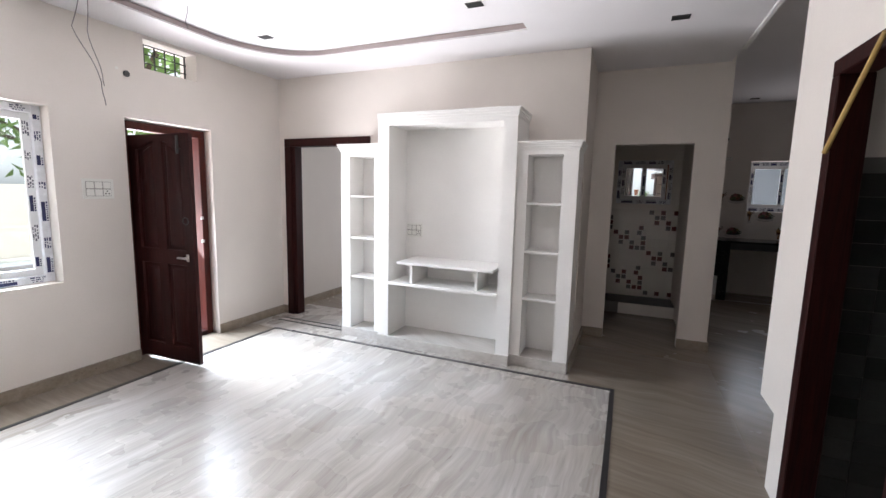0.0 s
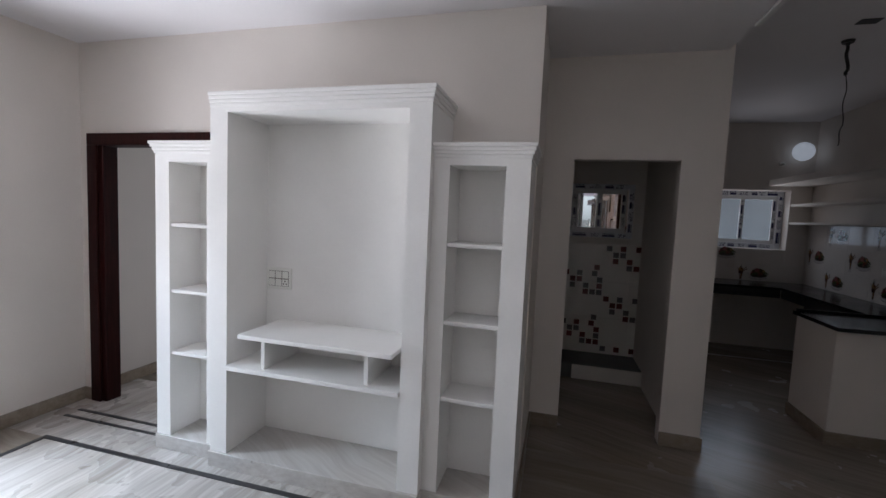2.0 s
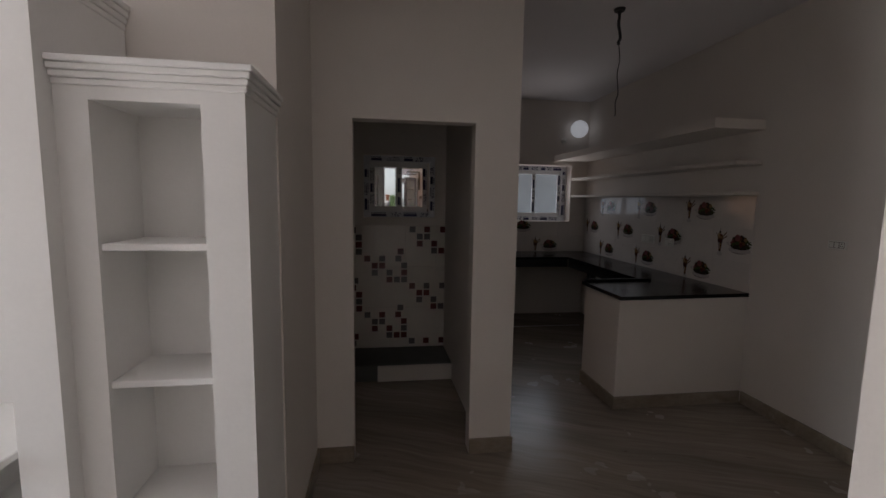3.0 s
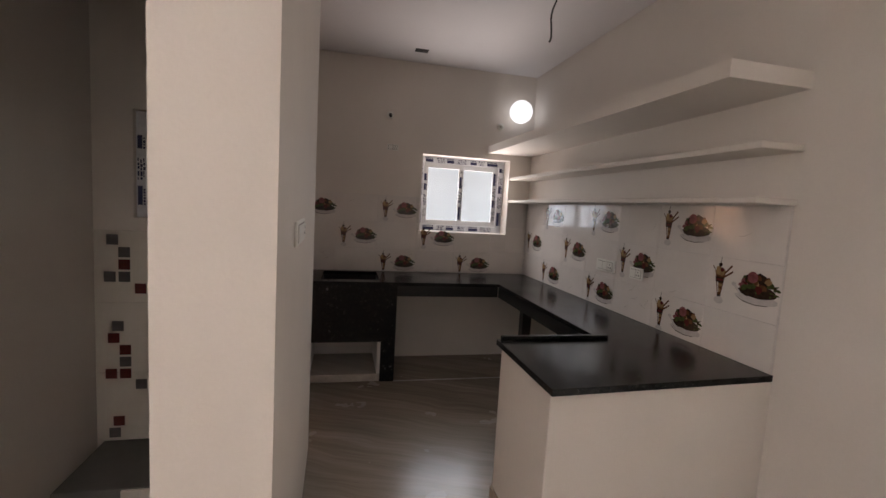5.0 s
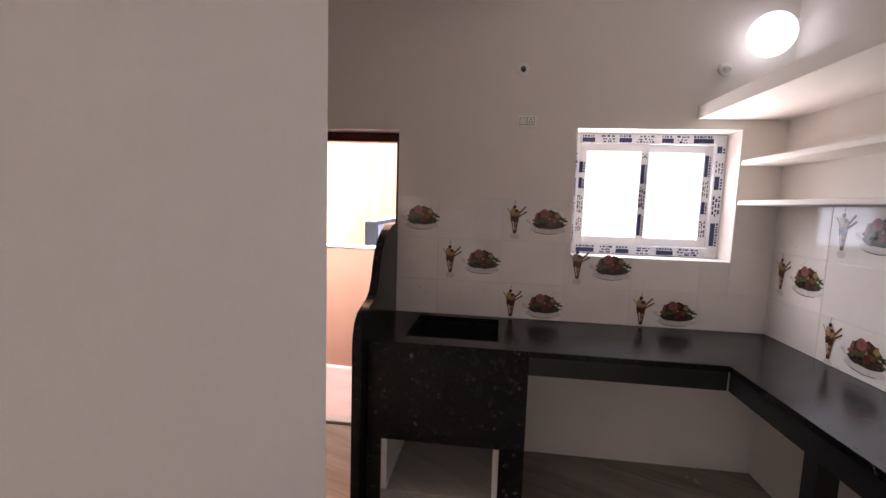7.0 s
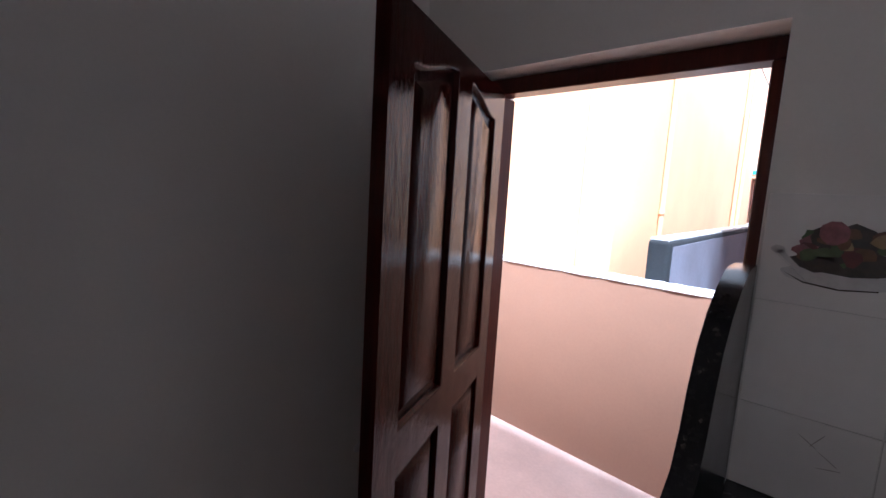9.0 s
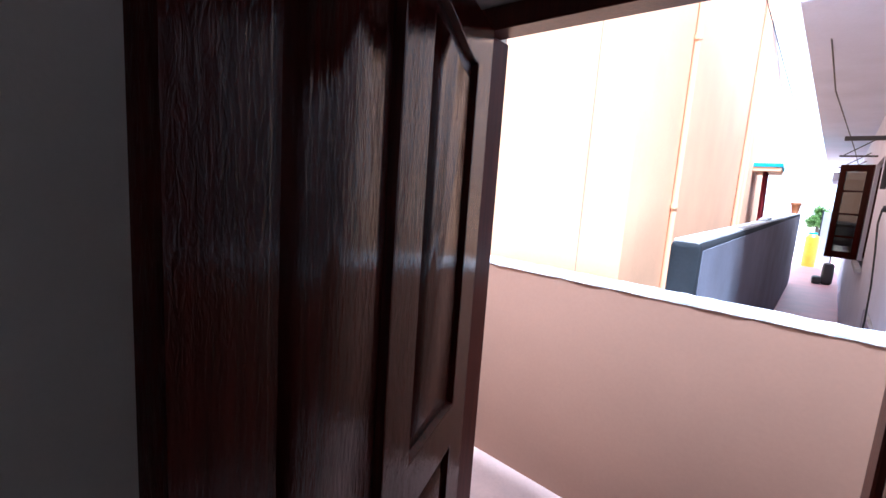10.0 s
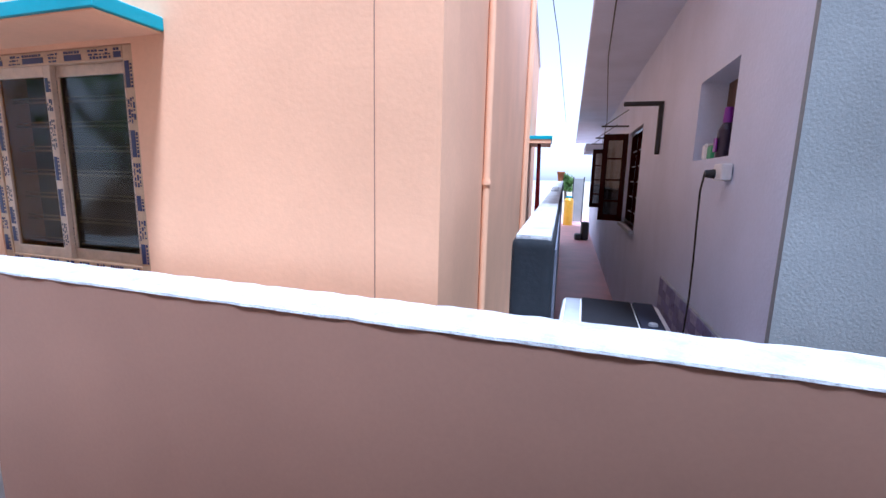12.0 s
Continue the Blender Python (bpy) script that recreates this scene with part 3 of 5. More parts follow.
for a in ((-3.50, -3.405, 0, 2.05), (-2.555, -2.50, 0, 2.05), (-3.50, -2.30, 2.05, 2.14)):
    part("frame_member", box(a[0], TVY - 0.022, a[2], a[1], TVY + 0.0, a[3], bev=0.004), WOOD_IN, idf)
for a in ((-3.42, -3.36, 0, 2.05), (-2.60, -2.56, 0, 2.05), (-3.42, -2.56, 2.05, 2.10)):
    part("frame_lining", box(a[0], TVY + 0.001, a[2], a[1], TVY + 0.118, a[3], bev=0.003), WOOD_IN, idf)

# back door
bd = thing("door_3", (0.45, 8.68, 0), "glossy mahogany panelled back door swung open inwards", "door", kind="structure")
for u0, u1, v0, v1 in ((-0.043, 0.018, 0, 2.063), (0.904, 0.942, 0, 2.063), (-0.043, 0.942, 2.063, 2.124)):
    part("frame_member", box(u0, 8.632, v0, u1, 8.75 if u1 < 0.1 else 8.712, v1, bev=0.004), WOOD_RED, bd)
part("threshold", box(0.018, 8.635, 0, 0.904, 8.71, 0.02, bev=0.004), SKIRT, bd)
F = pose(0.03, 8.622, 0.03, 0, 0, -70)
leaf_parts(bd, 0.945, 2.03, 0.036, WOOD, F)
for z in (0.25, 1.05, 1.8):
    hinge(bd, 0.0, -0.024, z, F)
bm = bmesh.new()
cyl(bm, (0.89, -0.02, 1.0), (0.89, -0.05, 1.0), 0.011)
bx(bm, 0.80, -0.058, 0.992, 0.91, -0.045, 1.008, bev=0.004)
part("handle", bm, STEEL, bd, "steel lever handle", F)

# bathroom door by the entrance: frame, dark tiled room behind, stick on the head
b2 = thing("door_4", (1.19, 2.16, 0), "dark wooden bathroom door frame, open to dark tiles", "door frame", kind="structure")
door_frame(b2, "x", 1.765, 2.655, 2.155, 1.115, 1.24, 0.07, WOOD_IN)
bm = bmesh.new()
cyl(bm, (1.10, 2.58, 1.76), (1.10, 2.20, 2.13), 0.011, 0.009, seg=8)
solo("wooden_stick", bm, BAMBOO, "thin yellow wooden stick leaning across the bathroom door frame", "stick")

# ---- windows ----


def tape_labels(parent, axis, plane, rects, thick, seed):
    """Unreadable print on the protective tape: along each member runs of small blue and grey bars."""
    rnd = random.Random(seed)
    gap = (0.05, 0.12) if axis == "x" else (0.015, 0.05)
    for u0, u1, v0, v1 in rects:
        along_u = (u1 - u0) > (v1 - v0)
        a, b = (u0, u1) if along_u else (v0, v1)
        c0, c1 = (v0, v1) if along_u else (u0, u1)
        wd = c1 - c0
        p, turn_ = a + 0.015, 0
        while p < b - 0.04:
            q = min(p + rnd.uniform(0.07, 0.15), b - 0.008)
            kind = rnd.random() if wd < 0.052 else turn_ * 0.5
            turn_ = 1 - turn_
            bm = bmesh.new()
            spans = []
            if kind < 0.45:
                spans.append((p, q, c0 + wd * 0.15, c1 - wd * 0.42))
                x = p
                while x < q - 0.012:
                    e = x + rnd.uniform(0.006, 0.016)
                    spans.append((x, e, c1 - wd * 0.34, c1 - wd * 0.16))
                    x = e + rnd.uniform(0.004, 0.008)
            else:
                for row in range(3):
                    w0 = c0 + wd * (0.14 + 0.26 * row)
                    x = p + rnd.uniform(0, 0.02)
                    while x < q - 0.008:
                        e = min(x + rnd.uniform(0.006, 0.03), q)
                        spans.append((x, e, w0, w0 + wd * rnd.uniform(0.08, 0.2)))
                        x = e + rnd.uniform(0.004, 0.014)
            for s0, s1, w0, w1 in spans:
                r = (s0, s1, w0, w1) if along_u else (w0, w1, s0, s1)
                if axis == "y":
                    bx(bm, r[0], plane - thick, r[2], r[1], plane, r[3])
                else:
                    bx(bm, plane, r[0], r[2], plane + thick, r[1], r[3])
            part("tape_print", bm, BLUEPRINT if kind < 0.6 else GREYPRINT, parent)
            p = q + rnd.uniform(*gap)


def sliding_window(name, axis, a_in, lo, hi, z0, z1, label, seed, side=-1, fw=0.055, sash=0.05, open_shift=0.0, pane=None, fmat=None, smat=None, meet=None, pane_b=None):
    """A two-light uPVC slider. The room lies on the side of smaller a when side is -1."""
    s = side
    base = (a_in, (lo + hi) / 2, z0) if axis == "x" else ((lo + hi) / 2, a_in, z0)
    w = thing(name, base, label, "window", kind="structure")

    def bar(nm, u0, u1, v0, v1, d0, d1, mat, parent, bev=0.003):
        x0, x1 = sorted((a_in - s * d0, a_in - s * d1))
        b = box(x0, u0, v0, x1, u1, v1, bev=bev) if axis == "x" else box(u0, x0, v0, u1, x1, v1, bev=bev)
        return part(nm, b, mat, parent)
    for r in ((lo, lo + fw, z0, z1), (hi - fw, hi, z0, z1), (lo + fw, hi - fw, z0, z0 + fw), (lo + fw, hi - fw, z1 - fw, z1)):
        bar("frame_member", *r, 0.0, 0.06, fmat or TAPE, w)
    mid = meet or (lo + hi) / 2
    prints = [(lo, lo + fw, z0 + fw, z1 - fw), (hi - fw, hi, z0 + fw, z1 - fw), (lo + fw, hi - fw, z0, z0 + fw), (lo + fw, hi - fw, z1 - fw, z1)]
    tape_labels(w, axis, a_in if s < 0 else a_in, prints, 0.0015, seed)
    for k, (u0, u1) in enumerate(((lo + fw, mid + 0.022), (mid - 0.022, hi - fw))):
        d = 0.008 if k == 0 else 0.034
        sh = open_shift if k == 1 else 0.0
        u0, u1 = u0 - sh, u1 - sh
        v0, v1 = z0 + fw, z1 - fw
        st = bar("sash", u0, u0 + sash, v0, v1, d, d + 0.024, smat or UPVC, w, 0.002)
        for r in ((u1 - sash, u1, v0, v1), (u0 + sash, u1 - sash, v0, v0 + sash), (u0 + sash, u1 - sash, v1 - sash, v1)):
            bar("sash_rail", *r, d, d + 0.024, smat or UPVC, st, 0.002)
        g = bar("pane", u0 + sash * 0.9, u1 - sash * 0.9, v0 + sash * 0.9, v1 - sash * 0.9, d + 0.010, d + 0.014, (pane_b if k else None) or pane or GLASS, w, 0)
        g.visible_shadow = False
        pl = (a_in - s * d) if axis == "y" else (a_in - s * d)
        tape_labels(w, axis, pl, [(u0, u0 + sash, v0 + sash, v1 - sash), (u1 - sash, u1, v0 + sash, v1 - sash)], 0.0015, seed + 7 + k)
    return w


sliding_window("window_1", "x", WX - 0.10, 0.722, 2.018, 0.81, 2.11, "white plastic sliding window with printed protective tape", 3, side=1)
sliding_window("window_2", "y", FY + 0.16, 2.06, 3.035, 1.356, 2.148, "white plastic kitchen window with printed protective tape", 5, pane=FROST, fw=0.066)
sliding_window("window_3", "y", 6.83, 0.165, 0.859, 1.456, 2.047, "small white plastic bathroom window, half slid open", 9, open_shift=0.02)

vg = thing("window_4", (WX - 0.16, 2.98, 2.555), "ventilator opening with a dark iron grille", "window", kind="structure")
for i in range(6):
    y = 2.742 + i * 0.097
    part("bar", box(WX - 0.165, y - 0.005, 2.555, WX - 0.155, y + 0.005, 2.80), DARKMETAL, vg)
for i in range(4):
    z = 2.56 + i * 0.078
    part("bar", box(WX - 0.154, 2.735, z - 0.004, WX - 0.146, 3.234, z + 0.004), DARKMETAL, vg)

# ---- living room: the built-in display unit ----
TW, TF = 3.925, 3.865          # fronts of the side towers and of the middle bay


def cornice(parent, x0, x1, y, z0, z1, out, left=True, right=True, back=TVY):
    n = 4
    for i in range(n):
        o = out * (i + 1) / n
        a, b = z0 + (z1 - z0) * i / n, z0 + (z1 - z0) * (i + 1) / n
        part("cornice", box(x0 - (o if left else 0), y - o, a, x1 + (o if right else 0), back, b, bev=0.003), UNIT, parent)


def tower(x0, x1, ox0, ox1, label, levels, top_z, left, right):
    t = thing("display_tower", ((x0 + x1) / 2, 4.1, 0), label, "shelf unit", "display towers beside the niche")
    part("plinth", box(x0 - 0.004, TW - 0.012, 0, x1 + 0.004, TVY, 0.095, bev=0.003), SKIRT, t, "grey marble plinth")
    part("side_panel", box(x0, TW, 0.095, ox0, TVY, 1.888), UNIT, t)
    part("side_panel", box(ox1, TW, 0.095, x1, TVY, 1.888), UNIT, t)
    part("head", box(x0, TW, 1.888, x1, TVY, top_z - 0.075), UNIT, t)
    part("back_panel", box(ox0, 4.175, 0.095, ox1, TVY - 0.002, 1.888), UNIT, t)
    for z in levels:
        part("shelf", box(ox0, TW + 0.012, z - 0.022, ox1, 4.175, z, bev=0.003), UNIT, t)
    cornice(t, x0, x1, TW, top_z - 0.075, top_z, 0.030, left, right)
    return t


tower(-2.42, -1.937, -2.312, -2.02, "narrow white plastered shelf tower with empty shelves", (0.662, 1.072, 1.50), 2.015, True, False)
tower(-0.567, -0.062, -0.479, -0.185, "white plastered shelf tower at the wall end, empty shelves", (0.634, 1.059, 1.481), 2.0, False, True)

tv = thing("display_niche", (-1.25, 4.1, 0), "tall white plastered niche with a floating shelf, empty", "wall unit")
part("plinth", box(-1.94, TF - 0.015, 0, -0.564, TVY, 0.098, bev=0.003), SKIRT, tv, "grey marble plinth")
part("pilaster", box(-1.937, TF, 0.098, -1.816, TVY, 2.20), UNIT, tv)
part("pilaster", box(-0.69, TF, 0.098, -0.567, TVY, 2.20), UNIT, tv)
part("head", box(-1.816, TF, 2.172, -0.69, TVY, 2.20), UNIT, tv)
cornice(tv, -1.937, -0.567, TF, 2.20, 2.285, 0.024, left=False)
part("back_panel", box(-1.816, 4.235, 0.098, -0.69, TVY - 0.002, 2.172), UNIT, tv)
part("shelf", box(-1.816, TF - 0.02, 0.632, -0.69, 4.235, 0.66, bev=0.003), UNIT, tv)
part("shelf", box(-1.69, TF - 0.06, 0.852, -0.72, 4.235, 0.878, bev=0.003), UNIT, tv)
for x in (-1.57, -0.90):
    part("divider", box(x - 0.012, TF + 0.015, 0.66, x + 0.012, 4.235, 0.852), UNIT, tv)


def switchboard(axis, plane, out, u0, u1, z0, z1, cols, rows, label, flip=1):
    """A modular switch plate on a wall; out is +1 or -1 along the axis, away from the wall."""
    base = (plane, (u0 + u1) / 2, z0) if axis == "x" else ((u0 + u1) / 2, plane, z0)
    s = thing("switch_board", base, label, "switch")

    def slab(a, b, c, d, d0, d1, bev):
        w0, w1 = sorted((plane + out * d0, plane + out * d1))
        return box(w0, a, c, w1, b, d, bev=bev) if axis == "x" else box(a, w0, c, b, w1, d, bev=bev)
    part("plate", slab(u0, u1, z0, z1, 0, 0.010, 0.003), PLASTIC, s)
    mx, mz = (u1 - u0) * 0.1, (z1 - z0) * 0.14
    # grey plate stands in for the shade between the rockers
    part("module_gap", slab(u0 + mx, u1 - mx, z0 + mz, z1 - mz, 0.010, 0.0108, 0), MODULEGAP, s)
    cw, rh = (u1 - u0 - 2 * mx) / cols, (z1 - z0 - 2 * mz) / rows
    for i in range(cols):
        for j in range(rows):
            a, c = u0 + mx + i * cw, z0 + mz + j * rh
            k = part("rocker", slab(a + 0.0025, a + cw - 0.0025, c + 0.003, c + rh - 0.003, 0.0108, 0.015, 0.002), PLASTIC, s)
            if (i == (cols - 1 if flip > 0 else 0)) and j == 0:
                # small dark squares stand in for the shade inside the pin holes
                for du, dv in ((0.5, 0.7), (0.3, 0.35), (0.7, 0.35)):
                    cu, cv, r = a + cw * du, c + rh * dv, min(cw, rh) * 0.09
                    part("pin_hole", slab(cu - r, cu + r, cv - r, cv + r, 0.015, 0.0156, 0), HOLLOWDK, k)
    return s


switchboard("x", WX, 1, 2.19, 2.415, 1.437, 1.597, 3, 2, "off-white switch board on the wall by the front door")
switchboard("y", 4.235, -1, -1.812, -1.62, 1.08, 1.225, 3, 2, "off-white switch board inside the display niche")
switchboard("x", RX, -1, 4.90, 5.02, 1.348, 1.404, 3, 1, "small off-white switch plate on the plain wall", -1)
switchboard("y", FY, -1, 1.707, 1.822, 2.157, 2.22, 2, 1, "small off-white socket plate high on the wall")
switchboard("x", RX - 0.012, -1, 6.84, 7.075, 1.195, 1.285, 3, 1, "off-white socket plate on the kitchen tiles", -1)
switchboard("x", RX - 0.012, -1, 6.53, 6.665, 1.195, 1.275, 2, 1, "small off-white socket plate on the kitchen tiles", -1)
sw = switchboard("x", 0, 1, -0.165, 0.165, -0.043, 0.043, 4, 1, "long off-white switch plate beside the kitchen entrance")
sw.matrix_basis = pose(1.1566, 5.700, 1.447, 0, 0, math.degrees(math.atan2(0.030, 1.595)))

# dark disc for the unlit round hole of a cable, and loose wires from the ceiling
bm = bmesh.new()
cyl(bm, (WX - 0.01, 2.583, 2.472), (WX + 0.006, 2.583, 2.472), 0.026, seg=16)
solo("conduit_end", bm, DARKMETAL, "dark disc standing in for the unlit conduit mouth in the white wall", "conduit")
bm = bmesh.new()
cyl(bm, (WX - 0.01, 2.51, 2.50), (WX + 0.003, 2.51, 2.50), 0.012, seg=12)
solo("wall_plug", bm, PLASTIC, "small white plug hole beside the conduit", "plug")


def wire(points, label, r=0.003, mat=None):
    bm = bmesh.new()
    pts = []
    for i, (a, b) in enumerate(zip(points, points[1:])):
        for k in range(4):
            f = k / 4
            pts.append(tuple(a[j] + (b[j] - a[j]) * f + 0.006 * math.sin(3.1 * (i + f) + j) for j in range(3)))
    pts.append(points[-1])
    tube(bm, pts, r)
    return solo("ceiling_wire", bm, mat or RUBBER_GREY, label, "wire")


RUBBER_GREY = surface("wire_grey", (0.18, 0.17, 0.17), 0.5, 0.2, 20, 90, 0)
wire([(-3.18, 2.06, 2.84), (-3.22, 2.03, 2.62), (-3.18, 2.10, 2.42), (-3.17, 2.16, 2.28), (-3.18, 2.18, 2.12)], "thin loose grey wire hanging from the ceiling")
wire([(-3.17, 2.10, 2.84), (-3.16, 2.09, 2.6), (-3.165, 2.14, 2.4), (-3.165, 2.17, 2.25)], "thin loose grey wire hanging from the ceiling")
wire([(-2.78, 2.55, 2.89), (-2.83, 2.58, 2.80), (-2.84, 2.60, 2.74)], "short loose grey wire hanging from the tray")
wire([(2.075, 5.70, KITZ - 0.02), (2.07, 5.70, 2.97), (2.085, 5.70, 2.90), (2.09, 5.705, 2.84), (2.083, 5.70, 2.80)], "dark taped cable end hanging from the kitchen ceiling", 0.011, RUBBER)
wire([(2.085, 5.70, 2.80), (2.095, 5.70, 2.68), (2.088, 5.70, 2.56), (2.096, 5.70, 2.44), (2.085, 5.70, 2.36), (2.082, 5.70, 2.28)], "thin dark wire dangling from the taped cable end", 0.0035, RUBBER)
rose = thing("ceiling_rose", (2.075, 5.70, KITZ), "small black ceiling rose from which a loose wire hangs", "light fitting")
bm = bmesh.new()
cyl(bm, (2.075, 5.70, KITZ - 0.018), (2.075, 5.70, KITZ), 0.036, 0.042, seg=20)
part("cup", bm, RUBBER, rose)
bm = bmesh.new()
cyl(bm, (2.075, 5.70, KITZ - 0.034), (2.075, 5.70, KITZ - 0.018), 0.012, 0.02, seg=14)
part("nozzle", bm, RUBBER, rose)


def ceiling_slot(x, y, z, rot=0.0):
    t = thing("light_cutout", (x, y, z), "small black plate standing in for a dark ceiling light cut-out", "light fitting", "ceiling light cut-outs")
    m = pose(x, y, z, 0, 0, rot)
    # solid black plate and rim carry the darkness of the hole
    part("hole_plate", box(-0.055, -0.035, -0.003, 0.055, 0.035, 0.02), RUBBER, t, "", m)
    for a in ((-0.06, -0.04, 0.06, -0.035), (-0.06, 0.035, 0.06, 0.04), (-0.06, -0.035, -0.055, 0.035), (0.055, -0.035, 0.06, 0.035)):
        part("rim", box(a[0], a[1], -0.005, a[2], a[3], 0.0), RUBBER, t, "", m)


for x, y, z in ((-2.735, 3.27, LIVZ + 0.055), (-0.775, 3.27, LIVZ + 0.055), (0.585, 3.845, LIVZ), (1.96, 8.18, KITZ), (2.01, 5.36, KITZ)):
    ceiling_slot(x, y, z)

# ---- kitchen ----
CT = 0.918
ws = thing("kitchen_worktop", (2.5, 8.1, 0), "polished black granite kitchen worktop in a U shape", "worktop")
bm = bmesh.new()
prism(bm, [(1.80, 7.864), (2.753, 7.864), (2.753, 6.20), (2.14, 6.20), (2.14, 5.55), (RX, 5.60), (RX, FY), (1.80, FY)], "z", CT - 0.03, CT)
part("slab", bm, GRANITE, ws)
for a in ((0.95, 7.864, 1.80, 7.985), (0.95, 8.455, 1.80, FY), (0.95, 7.985, 1.13, 8.455), (1.645, 7.985, 1.80, 8.455)):
    part("slab", box(a[0], a[1], CT - 0.03, a[2], a[3], CT), GRANITE, ws)
part("fascia", box(1.80, 7.872, 0.79, 2.753, 7.892, CT - 0.03), GRANITE_PLAIN, ws)
part("fascia", box(2.761, 6.20, 0.79, 2.781, 7.872, CT - 0.03), GRANITE_PLAIN, ws)
part("edge_rib", box(2.16, 6.17, CT, 2.80, 6.20, CT + 0.022, bev=0.004), GRANITE, ws, "raised rough granite rib")
for a in ((2.765, 7.28, 2.84, 7.35),):
    part("support", box(a[0], a[1], 0, a[2], a[3], 0.87), GRANITE_PLAIN, ws)

pen = thing("counter_base", (2.7, 5.88, 0), "white plastered masonry base below the worktop end", "counter base")
part("body", box(2.16, 5.60, 0, RX, 6.17, CT - 0.03, bev=0.004), WHITE, pen)
part("skirting", box(2.146, 5.586, 0, RX - 0.014, 5.60, 0.10, bev=0.002), SKIRT_W, pen, "low marble skirting, browned in colour for being backlit")
part("skirting", box(2.146, 5.60, 0, 2.16, 6.17, 0.10, bev=0.002), SKIRT_W, pen, "low marble skirting, browned in colour for being backlit")

sk = thing("sink_unit", (1.37, 8.1, 0), "black granite sink with a low open cubby below", "sink")
part("front_panel", box(0.95, 7.87, 0.37, 1.80, 7.90, CT - 0.031, bev=0.002), GRANITE_F, sk)
part("pier", box(0.95, 7.87, 0, 1.03, 8.50, 0.37), GRANITE_F, sk)
part("pier", box(1.67, 7.87, 0, 1.80, 8.50, 0.37), GRANITE_F, sk)
bm = bmesh.new()
bx(bm, 1.11, 7.965, 0.66, 1.665, 8.475, 0.68)
for a in ((1.11, 7.965, 1.13, 8.475), (1.645, 7.965, 1.665, 8.475), (1.13, 7.965, 1.645, 7.985), (1.13, 8.455, 1.645, 8.475)):
    bx(bm, a[0], a[1], 0.68, a[2], a[3], CT - 0.03)
part("basin", bm, GRANITE_PLAIN, sk)
part("cubby_floor", box(1.03, 7.88, 0, 1.67, 8.50, 0.07, bev=0.003), SKIRT, sk, "pale marble cubby floor")
part("cubby_lining", box(1.03, 7.885, 0.07, 1.06, 8.50, 0.365), UNIT, sk, "white plaster lining")
part("cubby_lining", box(1.64, 7.885, 0.07, 1.67, 8.50, 0.365), UNIT, sk, "white plaster lining")
part("cubby_lining", box(1.06, 8.44, 0.07, 1.64, 8.50, 0.365), UNIT, sk, "white plaster lining")
prof = [(7.755, 0.0), (FY, 0.0), (FY, 1.515), (8.41, 1.515), (8.36, 1.508), (8.28, 1.478), (8.20, 1.43), (8.14, 1.37), (8.10, 1.29), (8.075, 1.21), (8.04, 1.145),
        (7.98, 1.11), (7.90, 1.092), (7.83, 1.07), (7.785, 1.03), (7.762, 0.97), (7.755, 0.90)]
part("side_slab", prism(bmesh.new(), prof, "x", 0.90, 0.948), GRANITE, sk, "black granite side slab with a curved top")

sh = thing("wall_shelf", (3.1, 7, 2.25), "deep white plastered concrete shelf along the kitchen wall", "shelf", "kitchen wall shelves")
bm = prism(bmesh.new(), [(2.845, 5.595), (RX, 5.595), (RX, FY), (2.775, FY)], "z", 2.21, 2.285)
part("board", bm, WHITE, sh)
for z, t in ((1.940, 0.032), (1.703, 0.028)):
    s2 = thing("wall_shelf", (3.1, 7, z), "narrow white plastered shelf along the kitchen wall", "shelf", "kitchen wall shelves")
    part("board", box(3.045, 5.59, z, RX, FY, z + t, bev=0.004), WHITE, s2)

lp = thing("globe_lamp", (3.073, FY, 2.648), "round white glowing globe lamp on the kitchen wall", "lamp")
bm = bmesh.new()
bmesh.ops.create_uvsphere(bm, u_segments=32, v_segments=20, radius=0.118, matrix=Matrix.Translation((3.073, 8.40, 2.648)))
part("globe", bm, BULB, lp)
bm = bmesh.new()
cyl(bm, (3.073, FY, 2.648), (3.073, 8.50, 2.648), 0.05, seg=20)
part("base", bm, PLASTIC, lp)
for x, z in ((1.725, 2.505), (2.90, 2.50)):
    h = thing("bulb_holder", (x, FY, z), "small empty bulb holder on the kitchen wall", "bulb holder", "bulb holders")
    bm = bmesh.new()
    cyl(bm, (x, FY, z), (x, FY - 0.02, z), 0.036, seg=16)
    part("rose", bm, PLASTIC, h)
    bm = bmesh.new()
    cyl(bm, (x, FY - 0.02, z), (x, FY - 0.06, z - 0.02), 0.017, 0.014, seg=12)
    part("socket", bm, DARKMETAL if x < 2 else PLASTIC, h)

setting("trim", box(1.80, 7.862, -0.01, 2.95, 7.874, 0.005), SKIRT, "thin pale joint strip in the kitchen floor")

# ---- outside, behind the house ----
setting("ground", box(-600, -600, -0.5, 600, 600, -0.16), GROUND, "dusty bare ground")
setting("pavement", box(-3.0, 8.716, -0.16, 4.5, 9.9, -0.004), PINKFLOOR, "pale pink cement passage floor")
PAR = pose(0, 9.765, 0, 0, 0, -3.4)
par = thing("parapet_wall", (0, 9.8, 0), "low salmon painted boundary wall with a rough white top", "wall")
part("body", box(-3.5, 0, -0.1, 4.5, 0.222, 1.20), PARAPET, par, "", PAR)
bm = bmesh.new()
rnd = random.Random(4)
N = 160
rows = []
